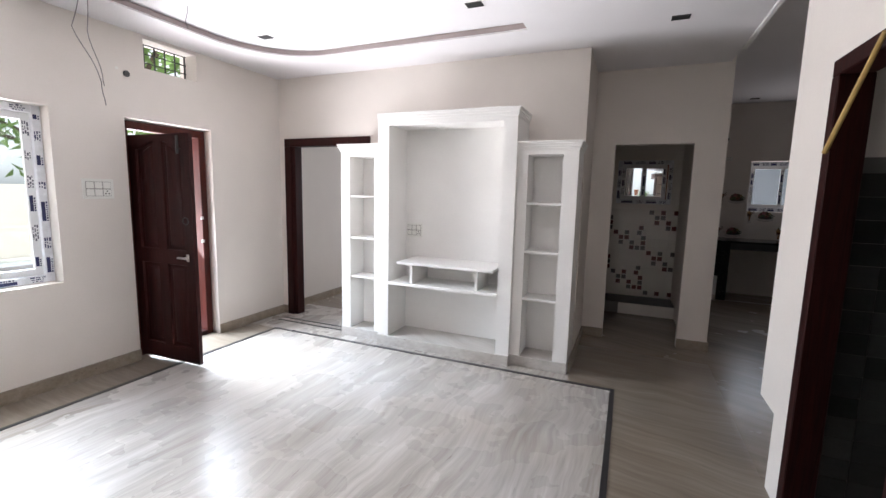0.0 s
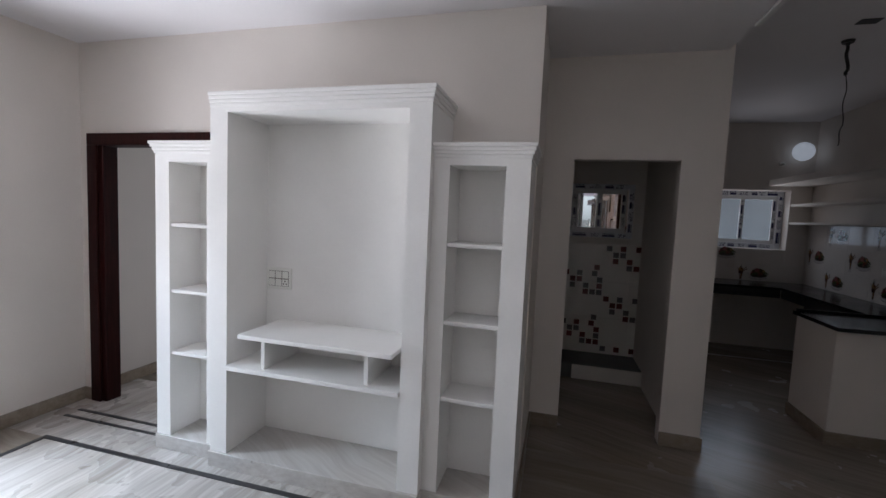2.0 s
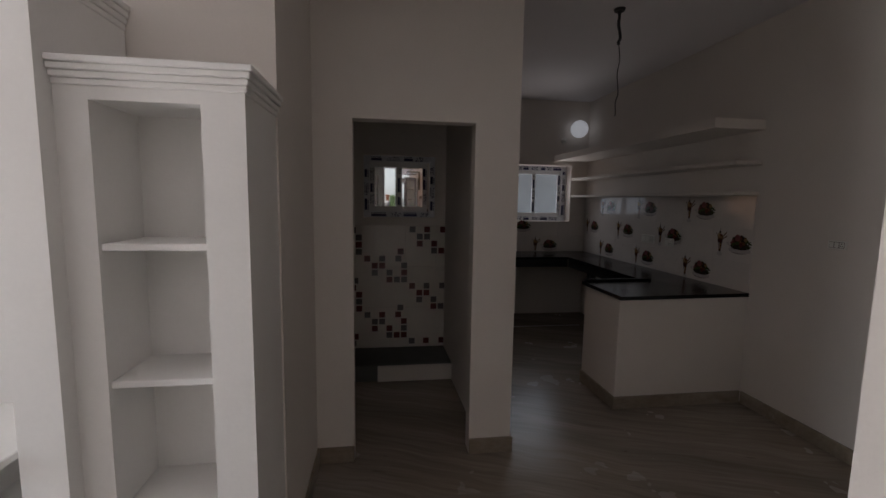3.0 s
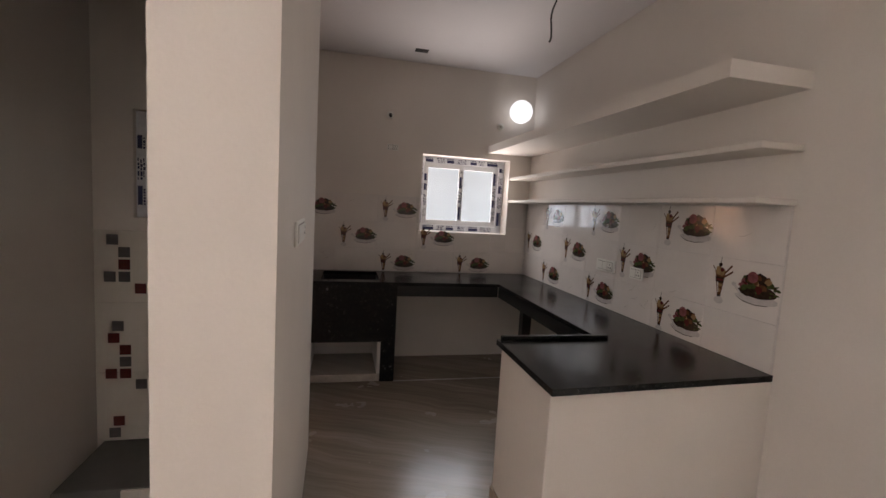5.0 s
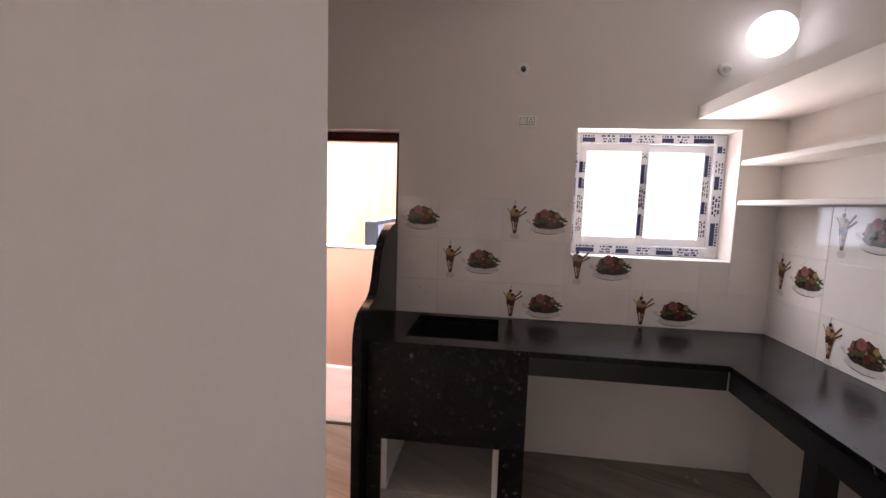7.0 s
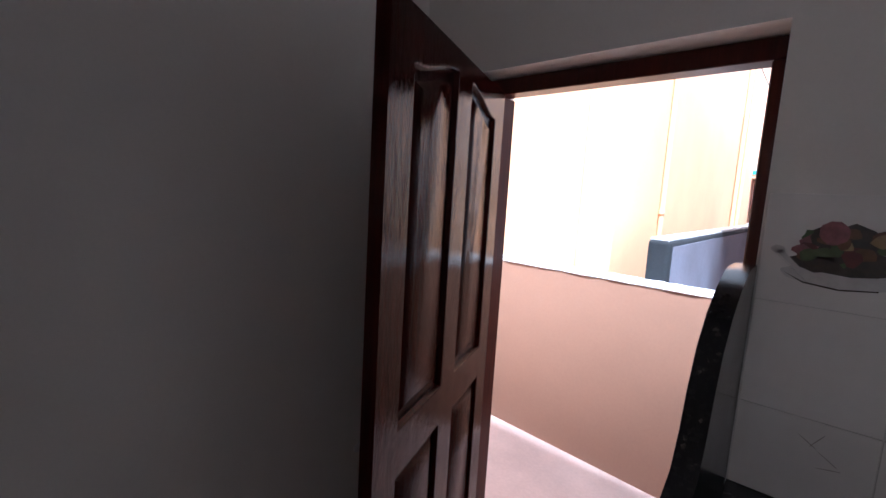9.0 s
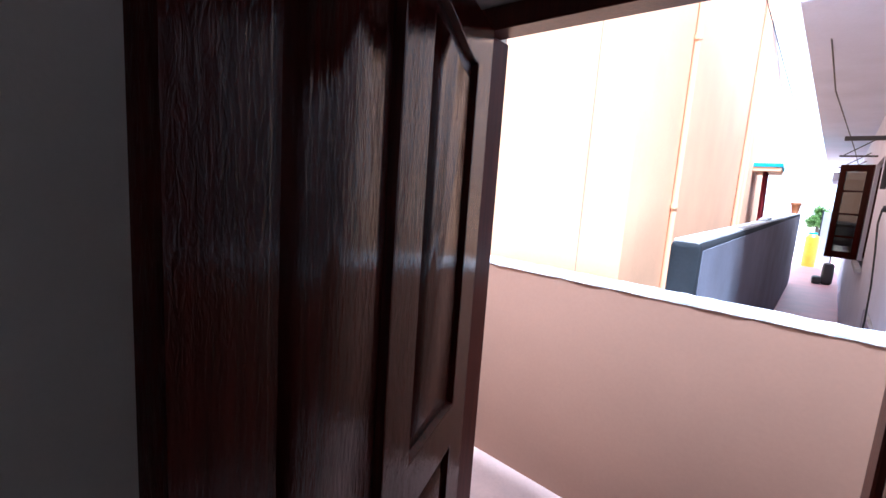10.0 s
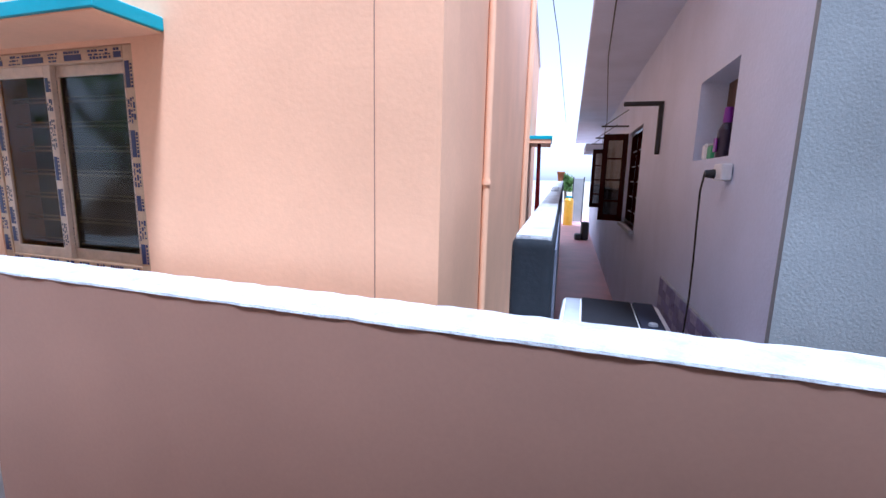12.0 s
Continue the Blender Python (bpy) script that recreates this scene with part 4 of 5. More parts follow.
for i in range(N + 1):
    x = -3.5 + 8.0 * i / N
    rows.append([(x, -0.002 - 0.003 * rnd.random(), 1.200 + 0.003 * rnd.random()), (x, -0.001, 1.207 + 0.004 * rnd.random()), (x, 0.11, 1.213 + 0.006 * rnd.random()), (x, 0.228, 1.205 + 0.006 * rnd.random()), (x, 0.232, 1.17)])
vr = [[bm.verts.new(p) for p in r] for r in rows]
for a, b in zip(vr, vr[1:]):
    for k in range(4):
        bm.faces.new((a[k], a[k + 1], b[k + 1], b[k]))
bmesh.ops.recalc_face_normals(bm, faces=bm.faces[:])
if sum(f.normal.z for f in bm.faces) < 0:
    bmesh.ops.reverse_faces(bm, faces=bm.faces[:])
part("coping", bm, PARATOP, par, "rough white cement coping", PAR)

# neighbour across the parapet: orange house, boundary wall, lilac house
NB = pose(-0.02, 10.15, 0, 0, 0, -3.4)
oh = thing("neighbour_house", (-3, 12, 0), "orange plastered neighbour house with a tall plain side", "house")
part("wall", wall_mesh("y", 0.0, 0.2, -7.0, 0.0, -0.2, 4.6, [(-2.502, -1.443, 1.115, 2.19)]), ORANGE, oh, "", NB)
SW = pose(-0.024, 10.15, 0, 0, 0, 0.6)
part("wall", box(-0.2, 0.18, -0.2, 0.0, 11.0, 4.6), ORANGE, oh, "", SW)
# unseen west wall, added to keep daylight from entering behind the window
part("wall", box(-7.0, 0.25, -0.2, -6.8, 10.8, 4.6), ORANGE, oh, "", SW)
part("wall", box(-7.0, 10.8, -0.2, -0.2, 11.0, 4.6), ORANGE, oh, "", SW)
part("roof", box(-7.05, -0.02, 4.6, 0.03, 11.0, 4.72), CONCRETE, oh, "", SW)
part("groove", box(-0.2638, -0.003, -0.1, -0.2602, 0.001, 4.6), PARAPET, oh, "thin plaster joint", NB)
bm = bmesh.new()
cyl(bm, (0.026, 1.08, -0.1), (0.026, 1.08, 4.6), 0.022, seg=14)
part("drain_pipe", bm, ORANGE, oh, "pipe painted orange like the wall", SW)
for z in (0.6, 1.6, 2.8, 3.5):
    bm = bmesh.new()
    cyl(bm, (0.026, 1.08, z), (0.026, 1.08, z + 0.03), 0.028, seg=14)
    part("pipe_collar", bm, ORANGE, oh, "", SW)
for y in (5.1, 5.6):
    bm = bmesh.new()
    cyl(bm, (0.04, y, -0.1), (0.04, y, 4.6), 0.03, seg=12)
    part("drain_pipe", bm, ORANGE, oh, "", SW)
part("canopy", box(-3.1, -0.29, 2.222, -1.245, 0.0, 2.278, bev=0.004), BLUE, oh, "turquoise edged concrete canopy", NB)
part("canopy_soffit", box(-3.09, -0.28, 2.214, -1.26, 0.0, 2.2205), ORANGE, oh, "", NB)
part("canopy", box(0.001, 7.2, 2.40, 0.43, 8.4, 2.47, bev=0.004), BLUE, oh, "small turquoise canopy", SW)
part("canopy_soffit", box(0.001, 7.21, 2.33, 0.41, 8.39, 2.399), ORANGE, oh, "", SW)
RED = surface("red_cloth", (0.28, 0.008, 0.02), 0.85, 0.25, 6, 80, 0.4)
bm = bmesh.new()
cols = [bm.verts.new((0.18 + 0.035 * math.sin(i * 1.7), 7.3 + i * 0.045, 2.33)) for i in range(14)]
low = [bm.verts.new((0.21 + 0.05 * math.sin(i * 1.7 + 0.6), 7.3 + i * 0.045, 0.95)) for i in range(14)]
for i in range(13):
    bm.faces.new((cols[i], cols[i + 1], low[i + 1], low[i]))
bmesh.ops.solidify(bm, geom=bm.faces[:], thickness=0.006)
red = solo("red_cloth", bm, RED, "dark red cloth hanging below a small canopy", "cloth", m=SW)

bwm = pose(0.262, 9.99, 0, 0.8, 0, -1.5)
bw = thing("boundary_wall", (0.34, 14, 0), "thin dark grey boundary wall with a pale top between two houses", "wall")
bm = bmesh.new()
bx(bm, 0, 0.0, -0.2, 0.135, 10.5, 1.462, bev=0.035, seg=4)
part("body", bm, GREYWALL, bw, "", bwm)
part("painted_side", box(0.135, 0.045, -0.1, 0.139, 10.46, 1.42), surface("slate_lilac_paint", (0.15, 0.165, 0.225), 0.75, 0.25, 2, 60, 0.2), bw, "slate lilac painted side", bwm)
part("coping", box(0.012, 0.012, 1.435, 0.123, 10.48, 1.470, bev=0.008, seg=2), PARATOP, bw, "rough pale cement coping", bwm)
bm = bmesh.new()
for i in range(3):
    bx(bm, 0.02, 3.4 + i * 0.18, 1.468, 0.10, 3.54 + i * 0.18, 1.49 + 0.008 * i, bev=0.006)
solo("stone_slips", bm, PARATOP, "few loose stone pieces lying on the boundary wall", "stones", m=bwm)

AW = pose(1.124, 10.29, 0, 0, 0, -2.3)
lh = thing("lilac_house", (3, 16, 0), "lilac grey plastered house along a narrow alley", "house")
part("wall", wall_mesh("x", 0.0, 0.22, -0.056, 14.0, -0.2, 2.875, [(0.59, 1.20, 1.768, 2.205), (3.3, 4.4, 1.12, 2.24), (6.2, 7.3, 1.12, 2.24)]), ALLEYWALL, lh, "", AW)
part("eave", box(-0.61, 0.75, 2.875, 3.5, 14.0, 2.99, bev=0.005), ALLEYWALL, lh, "overhanging lilac roof slab", AW)
PIPE = surface("painted_pipe", (0.56, 0.60, 0.66), 0.5, 0.1, 4, 60, 0.05)
GW = pose(1.120, 10.23, 0, 0, 0, -5.0)
part("wall", box(0.0, 0.0, -0.2, 5.0, 0.22, 6.0), GREYSTUCCO, lh, "rough blue grey stucco", GW)
part("wall", box(0.22, 0.3, 2.99, 0.44, 14.0, 6.0), ALLEYWALL, lh, "", AW)
bm = bmesh.new()
cyl(bm, (0.545, -0.065, -0.1), (0.545, -0.065, 6.0), 0.052, seg=18)
part("drain_pipe", bm, PIPE, lh, "pale blue grey plastic drain pipe", GW)
for z in (0.7, 1.70, 3.2):
    bm = bmesh.new()
    cyl(bm, (0.545, -0.065, z), (0.545, -0.065, z + 0.028), 0.056, seg=18)
    cyl(bm, (0.545, -0.062, z + 0.014), (0.468, -0.03, z + 0.014), 0.007, seg=8)
    cyl(bm, (0.470, -0.045, z + 0.014), (0.470, 0.0, z + 0.014), 0.011, seg=10)
    part("pipe_clip", bm, PIPE, lh, "", GW)
part("niche_back", box(0.14, 0.595, 1.77, 0.16, 1.195, 2.20), NICHEWOOD, lh, "dark wooden niche back", AW)


SMOKED = glass("smoked_glass", (0.30, 0.29, 0.27), 0.05, 0.88)


def casement(y0, y1, z0, z1):
    part("window_frame", wall_mesh("x", 0.03, 0.10, y0, y1, z0, z1, [(y0 + 0.05, (y0 + y1) / 2 - 0.025, z0 + 0.05, z1 - 0.05), ((y0 + y1) / 2 + 0.025, y1 - 0.05, z0 + 0.05, z1 - 0.05)]), WOOD, lh, "", AW)
    # dark sheet carries the shade of the room behind the bars
    part("unlit_room_sheet", box(0.17, y0, z0, 0.20, y1, z1), HOLLOWDK, lh, "dark sheet standing in for the unlit room behind the window", AW)
    part("sill", box(-0.05, y0 - 0.05, z0 - 0.04, 0.1, y1 + 0.05, z0), PARATOP, lh, "", AW)
    for k in range(5):
        z = z0 + 0.15 + k * (z1 - z0 - 0.2) / 5
        bm = bmesh.new()
        cyl(bm, (0.06, y0 + 0.05, z), (0.06, y1 - 0.05, z), 0.008, seg=8)
        part("guard_bar", bm, PARATOP, lh, "", AW)
    hw = (y1 - y0) / 2
    m2 = AW @ pose(-0.01, y1, z0, 0, 0, 165)
    bm = wall_mesh("y", -0.017, 0.017, 0, hw * 0.55, 0, z1 - z0, [(0.06, hw * 0.55 - 0.06, 0.08, z1 - z0 - 0.08)])
    part("shutter", bm, WOOD, lh, "open brown shutter", m2)
    part("shutter_pane", box(0.06, -0.003, 0.08, hw * 0.55 - 0.06, 0.003, z1 - z0 - 0.08), SMOKED, lh, "", m2)
    for k in range(3):
        z = 0.25 + k * (z1 - z0 - 0.3) / 3
        part("shutter_bar", box(0.05, -0.012, z, hw * 0.55 - 0.05, 0.012, z + 0.022, bev=0.003), WOOD, lh, "", m2)


casement(3.3, 4.4, 1.12, 2.24)
casement(6.2, 7.3, 1.12, 2.24)

br = thing("wall_bracket", (1.21, 12.55, 2.28), "dark iron angle bracket on the lilac wall", "bracket")
BM = pose(1.210, 12.551, 2.285, 0, 0, -2.3)
part("arm", box(-0.30, -0.015, -0.035, 0.0, 0.015, 0.0, bev=0.003), DARKMETAL, br, "", BM)
part("upright", box(-0.035, -0.0149, -0.42, 0.0, 0.0149, -0.035, bev=0.003), DARKMETAL, br, "", BM)
for y, z in ((4.55, 2.36), (6.0, 2.34), (7.5, 2.36)):
    rod = thing("clothes_rod_bracket", AW @ Vector((-0.2, y, z)), "thin dark iron clothes line bracket on the lilac wall", "bracket", "clothes line brackets")
    part("arm", box(-0.34, y - 0.010, z - 0.02, 0.0, y + 0.010, z, bev=0.002), DARKMETAL, rod, "", AW)
    bm = bmesh.new()
    cyl(bm, (-0.30, y, z), (-0.02, y, z + 0.20), 0.006, seg=6)
    part("stay", bm, DARKMETAL, rod, "", AW)
part("sunshade", box(-0.42, 8.5, 2.28, 0.0, 10.0, 2.44, bev=0.005), ALLEYWALL, lh, "small pale concrete sunshade", AW)
CLAY = surface("clay", (0.50, 0.20, 0.08), 0.8, 0.2, 10, 60, 0.2)
pot = thing("clay_pot", bwm @ Vector((0.06, 9.6, 1.468)), "small orange clay pot standing on the boundary wall", "pot")
bm = bmesh.new()
cyl(bm, (0.06, 9.6, 1.468), (0.06, 9.6, 1.66), 0.055, 0.085, seg=18)
cyl(bm, (0.06, 9.6, 1.66), (0.06, 9.6, 1.70), 0.095, 0.095, seg=18)
part("bowl", bm, CLAY, pot, "", bwm)
bo = thing("detergent_bottle", (1.215, 11.14, 1.768), "dark bottle with a purple cap in the wall niche", "bottle")
PURPLE = surface("purple_plastic", (0.22, 0.02, 0.32), 0.35, 0.1, 10, 60, 0)
GREENP = surface("green_plastic", (0.03, 0.28, 0.10), 0.35, 0.1, 10, 60, 0)
DARKP = surface("dark_plastic", (0.03, 0.02, 0.05), 0.3, 0.2, 10, 60, 0)
bm = bmesh.new()
cyl(bm, (1.215, 11.14, 1.768), (1.215, 11.14, 1.91), 0.042, 0.038, seg=18)
cyl(bm, (1.215, 11.14, 1.91), (1.215, 11.14, 1.945), 0.038, 0.018, seg=18)
part("body", bm, DARKP, bo)
bm = bmesh.new()
cyl(bm, (1.215, 11.14, 1.945), (1.215, 11.14, 2.02), 0.024, 0.02, seg=14)
part("cap", bm, PURPLE, bo, "purple cap")
part("label_band", box(1.167, 11.12, 1.80, 1.174, 11.16, 1.87, bev=0.002), PURPLE, bo, "pink printed label")
bm = bmesh.new()
bx(bm, 1.185, 11.23, 1.768, 1.25, 11.31, 1.843, bev=0.01)
solo("soap_box", bm, GREENP, "small green soap box in the wall niche", "box")
bm = bmesh.new()
bx(bm, 1.19, 11.35, 1.768, 1.245, 11.41, 1.86, bev=0.012)
solo("brush_cup", bm, UPVC, "small white plastic cup in the wall niche", "cup")

pl = thing("outdoor_socket", (1.2, 10.93, 1.62), "white socket box with a black plug and cable on the wall", "socket")
PM = pose(1.139, 10.78, 1.655, 0, 0, -2.3)
part("box", box(-0.045, 0, 0.0, 0.0, 0.115, 0.075, bev=0.005), UPVC, pl, "", PM)
bm = bmesh.new()
cyl(bm, (-0.045, 0.09, 0.03), (-0.085, 0.09, 0.03), 0.022, 0.016, seg=12)
part("plug", bm, RUBBER, pl, "black plug", PM)
bm = bmesh.new()
tube(bm, [(-0.085, 0.09, 0.03), (-0.09, 0.11, -0.05), (-0.075, 0.16, -0.2), (-0.06, 0.20, -0.4), (-0.055, 0.215, -0.6), (-0.06, 0.225, -0.8), (-0.09, 0.2, -1.0)], 0.0045)
part("cable", bm, RUBBER, pl, "black cable", PM)

wm = thing("washing_machine", (0.70, 10.9, 0), "white top-loading washing machine with a dark glass lid", "washing machine")
WM = pose(0.69, 10.63, 0.03, 0, 0, -4)
PALEGREY = surface("grey_plastic", (0.36, 0.38, 0.41), 0.45, 0.15, 6, 60, 0)
part("body", box(-0.25, 0.0, -0.05, 0.27, 0.56, 0.86, bev=0.03, seg=3), UPVC, wm, "", WM)
part("rim", box(-0.252, -0.002, 0.845, 0.272, 0.562, 0.93, bev=0.042, seg=4), UPVC, wm, "", WM)
part("side_strip", box(-0.228, 0.045, 0.915, -0.150, 0.515, 0.938, bev=0.010, seg=2), PALEGREY, wm, "pale grey moulded strip", WM)
part("lid", box(-0.142, 0.035, 0.915, 0.118, 0.525, 0.944, bev=0.010, seg=2), surface("smoked_lid", (0.018, 0.018, 0.022), 0.75, 0.2, 6, 60, 0, spec=0.08), wm, "dark smoked lid", WM)
panel = part("control_panel", box(0.126, 0.035, 0.915, 0.232, 0.525, 0.946, bev=0.012, seg=2), surface("panel_plastic", (0.030, 0.032, 0.050), 0.7, 0.2, 6, 60, 0, spec=0.1), wm, "dark control panel", WM)
bm = bmesh.new()
cyl(bm, (0.18, 0.12, 0.946), (0.18, 0.12, 0.956), 0.022, 0.019, seg=18)
part("dial", bm, PALEGREY, panel, "", WM)

setting("pavement_alley", box(0.40, 9.95, -0.2, 3.5, 30, -0.02), REDFLOOR, "red oxide cement alley floor", pose(0, 0, 0))
yd = thing("water_drum", (1.03, 25.3, 0), "yellow plastic drum at the end of the alley", "drum")
YEL = surface("yellow_plastic", (0.75, 0.42, 0.02), 0.4, 0.1, 6, 60, 0)
bm = bmesh.new()
cyl(bm, (1.03, 25.3, -0.02), (1.03, 25.3, 0.90), 0.17, seg=20)
cyl(bm, (1.03, 25.3, 0.90), (1.03, 25.3, 0.99), 0.17, 0.10, seg=20)
for z in (0.28, 0.60):
    cyl(bm, (1.03, 25.3, z), (1.03, 25.3, z + 0.03), 0.178, seg=20)
part("body", bm, YEL, yd)
bm = bmesh.new()
cyl(bm, (1.03, 25.3, 0.99), (1.03, 25.3, 1.05), 0.11, seg=16)
part("lid", bm, BLUE, yd)
bm = bmesh.new()
bx(bm, 1.08, 21.1, -0.02, 1.26, 21.4, 0.16, bev=0.05, seg=2)
bx(bm, 1.24, 21.15, -0.02, 1.46, 21.4, 0.50, bev=0.08, seg=3)
solo("dark_bundle", bm, RUBBER, "dark bundle lying by the alley wall", "bundle")
gt = thing("alley_gate", (1.38, 26.2, 0), "blue grey sheet gate leaf standing open in the alley", "gate")
part("sheet", box(1.20, 26.2, 0.04, 1.56, 26.24, 1.70, bev=0.004), GREYSTUCCO, gt)
for x in (1.17, 1.56):
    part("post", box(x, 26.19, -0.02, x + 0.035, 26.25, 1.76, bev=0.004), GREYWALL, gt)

# neighbour window behind the parapet
TAN = surface("tan_tape", (0.56, 0.37, 0.22), 0.45, 0.15, 20, 90, 0.05)
WARMTAPE = surface("warm_tape", (0.66, 0.50, 0.36), 0.45, 0.15, 20, 90, 0.05)
TINT = glass("tinted_glass", (0.72, 0.60, 0.44), 0.05, 0.975)
# olive tint stands in for trees and sky reflected in the right pane
OLIVE = glass("reflection_tinted_glass", (0.46, 0.46, 0.34), 0.08, 0.94)
nwin = sliding_window("window_5", "y", 0.004, -2.50, -1.445, 1.118, 2.187, "tan taped sliding window of the orange house", 21, pane=TINT, fmat=TAN, smat=WARMTAPE, fw=0.06, meet=-2.019, pane_b=OLIVE)
nwin.matrix_basis = NB @ Matrix.Translation((-1.9725, 0.004, 1.118))
# added brown panel; its dark tone stands in for the unlit room
BROWNROOM = surface("dim_room_panel", (0.22, 0.13, 0.07), 0.8, 0.3, 3, 30, 0)
part("room_panel", box(-6.5, 0.55, -0.1, -0.35, 0.57, 3.65), BROWNROOM, oh, "brown panel standing in for the dim room behind the window", NB)
for i in range(7):
    z = 1.23 + i * 0.125
    bm = bmesh.new()
    cyl(bm, (-2.60, 0.13, z), (-1.35, 0.13, z), 0.006, seg=8)
    cyl(bm, (-2.60, 0.13, z + 0.022), (-1.35, 0.13, z + 0.022), 0.004, seg=8)
    part("grille_bar", bm, TAN, oh, "", NB)

# tiled dado in the alley
dado = thing("tile_panel", (1.2, 11.3, 0), "violet patterned tile dado on the lilac wall", "tiles")
VIOLET = surface("violet_tile", (0.36, 0.33, 0.58), 0.3, 0.35, 30, 120, 0.05, piece=0.3)
part("edge", box(-0.018, 0.30, -0.1, -0.001, 1.64, 0.98, bev=0.003), PARATOP, dado, "", AW)
PALEVIOLET = surface("pale_violet_tile", (0.60, 0.57, 0.72), 0.3, 0.3, 30, 120, 0.05, piece=0.25)
for i in range(11):
    for j in range(16):
        y, z = 0.316 + i * 0.1195, 0.914 - j * 0.0625
        part("tile", box(-0.022, y, z, -0.018, y + 0.1165, z + 0.0595), PALEVIOLET if (i + j) % 3 == 0 else VIOLET, dado, "", AW)

# overhead cable down the alley
bm = bmesh.new()
tube(bm, [(0.62, 10.6, 3.02), (0.80, 13.0, 2.75), (1.15, 16.0, 2.55), (1.5, 20.0, 2.5)], 0.006)
solo("overhead_cable", bm, RUBBER, "thin black cable sagging below the eave", "cable")
bm = bmesh.new()
tube(bm, [(0.03, 10.9, 3.9), (0.35, 14.0, 3.2), (0.6, 19.0, 2.9)], 0.005)
solo("overhead_cable", bm, RUBBER, "thin black cable strung between the houses", "cable")

# ---- outside, in front of the house ----
setting("pavement_porch", box(-5.2, -3, -0.16, -3.817, 6.5, -0.02), REDFLOOR, "red oxide porch floor")
setting("road", box(-12, -30, -0.16, -6.35, 30, -0.10), surface("pale_dusty_road", (0.66, 0.64, 0.60), 0.9, 0.1, 1, 30, 0.4), "pale dusty lane")
cw = thing("compound_wall", (-6.2, 2, 0), "white painted compound wall with a flat coping", "wall")
part("body", box(-6.3, -6, -0.16, -6.1, 10, 0.55), CONCRETE, cw)
part("coping", box(-6.34, -6, 0.55, -6.06, 10, 0.61, bev=0.01), PARATOP, cw)


rub = thing("rubble_heap", (-9, 5.7, -0.1), "heap of broken bricks and pale stones by the lane", "rubble", kind="stuff")
RUBBLE = surface("broken_brick", (0.60, 0.46, 0.39), 0.9, 0.5, 3, 60, 0.4)
vs, fs = [], []
rnd = random.Random(12)
for i in range(420):
    a, r = rnd.uniform(0, 6.28), rnd.random() ** 0.6
    z = -0.12 + 1.45 * (1 - r) + rnd.uniform(0, 0.1)
    m2 = pose(-9.0 + 1.1 * r * math.cos(a), 5.7 + 1.2 * r * math.sin(a), z, rnd.uniform(0, 90), rnd.uniform(0, 90), rnd.uniform(0, 180))
    n0, w = len(vs), rnd.uniform(0.05, 0.13)
    for k in range(8):
        sx, sy, sz = (k & 1) * 2 - 1, (k >> 1 & 1) * 2 - 1, (k >> 2) * 2 - 1
        vs.append(m2 @ Vector((sx * w * rnd.uniform(0.8, 1.1), sy * w * 0.6, sz * w * 0.45)))
    for f in ((0, 2, 3, 1), (4, 5, 7, 6), (0, 1, 5, 4), (2, 6, 7, 3), (0, 4, 6, 2), (1, 3, 7, 5)):
        fs.append(tuple(n0 + q for q in f))
me = bpy.data.meshes.new("bricks")
me.from_pydata(vs, [], fs)
me.materials.append(RUBBLE)
heap = new("bricks", me)
heap.parent = rub
heap.matrix_parent_inverse = rub.matrix_basis.inverted()


def tree(x, y, h, spread, seed, label):
    rnd = random.Random(seed)
    t = thing("tree", (x, y, -0.16), label, "tree", "trees across the lane")
    bm = bmesh.new()
    top = (x + rnd.uniform(-0.2, 0.2), y + rnd.uniform(-0.2, 0.2), h * 0.38)
    cyl(bm, (x, y, -0.2), top, 0.16, 0.10, seg=10)
    tips = []
    for i in range(9):
        a = i * 2.4 + rnd.random()
        e = (top[0] + spread * 0.6 * math.cos(a), top[1] + spread * 0.6 * math.sin(a), h * rnd.uniform(0.42, 0.95))
        cyl(bm, top, e, 0.06, 0.02, seg=6)
        tips.append(e)
    tips.append((top[0], top[1], h))
    part("trunk", bm, BARK, t)
    vs, fs = [], []
    for k in range(1700):
        c = Vector(rnd.choice(tips))
        d = Vector((rnd.gauss(0, 1), rnd.gauss(0, 1), rnd.gauss(0, 0.8))) * spread * 0.26
        p = c + d
        q = Euler((rnd.uniform(-1, 1), rnd.uniform(-1, 1), rnd.uniform(0, 6.3))).to_matrix()
        s = rnd.uniform(0.07, 0.14)
        n0 = len(vs)
        for u, v in ((-1.4, 0), (0, -0.55), (1.4, 0), (0, 0.55)):
            vs.append(p + q @ Vector((u * s, v * s, 0.02 * u * u)))
        fs.append((n0, n0 + 1, n0 + 2, n0 + 3))
    me = bpy.data.meshes.new("crown")
    me.from_pydata(vs, [], fs)
    me.materials.append(LEAF)
    ob = new("crown", me)
    ob.parent = t
    ob.matrix_parent_inverse = t.matrix_basis.inverted()
    return t


tree(-9.3, 5.2, 5.2, 2.6, 5, "leafy green tree behind the compound wall")
tree(-9.8, 1.2, 5.6, 2.8, 6, "leafy green tree behind the compound wall")
tree(-11.5, 9.0, 6.0, 3.0, 7, "leafy green tree behind the compound wall")
tree(1.6, 46.0, 1.8, 0.6, 8, "small leafy tree past the alley")

# ---- bathrooms ----
step = thing("bath_step", (0.6, 6.5, 0), "low tiled step along the bathroom wall", "step")
part("top", box(0.0, 6.32, 0, 1.0, 6.80, 0.15, bev=0.004), DARKGROUT, step)
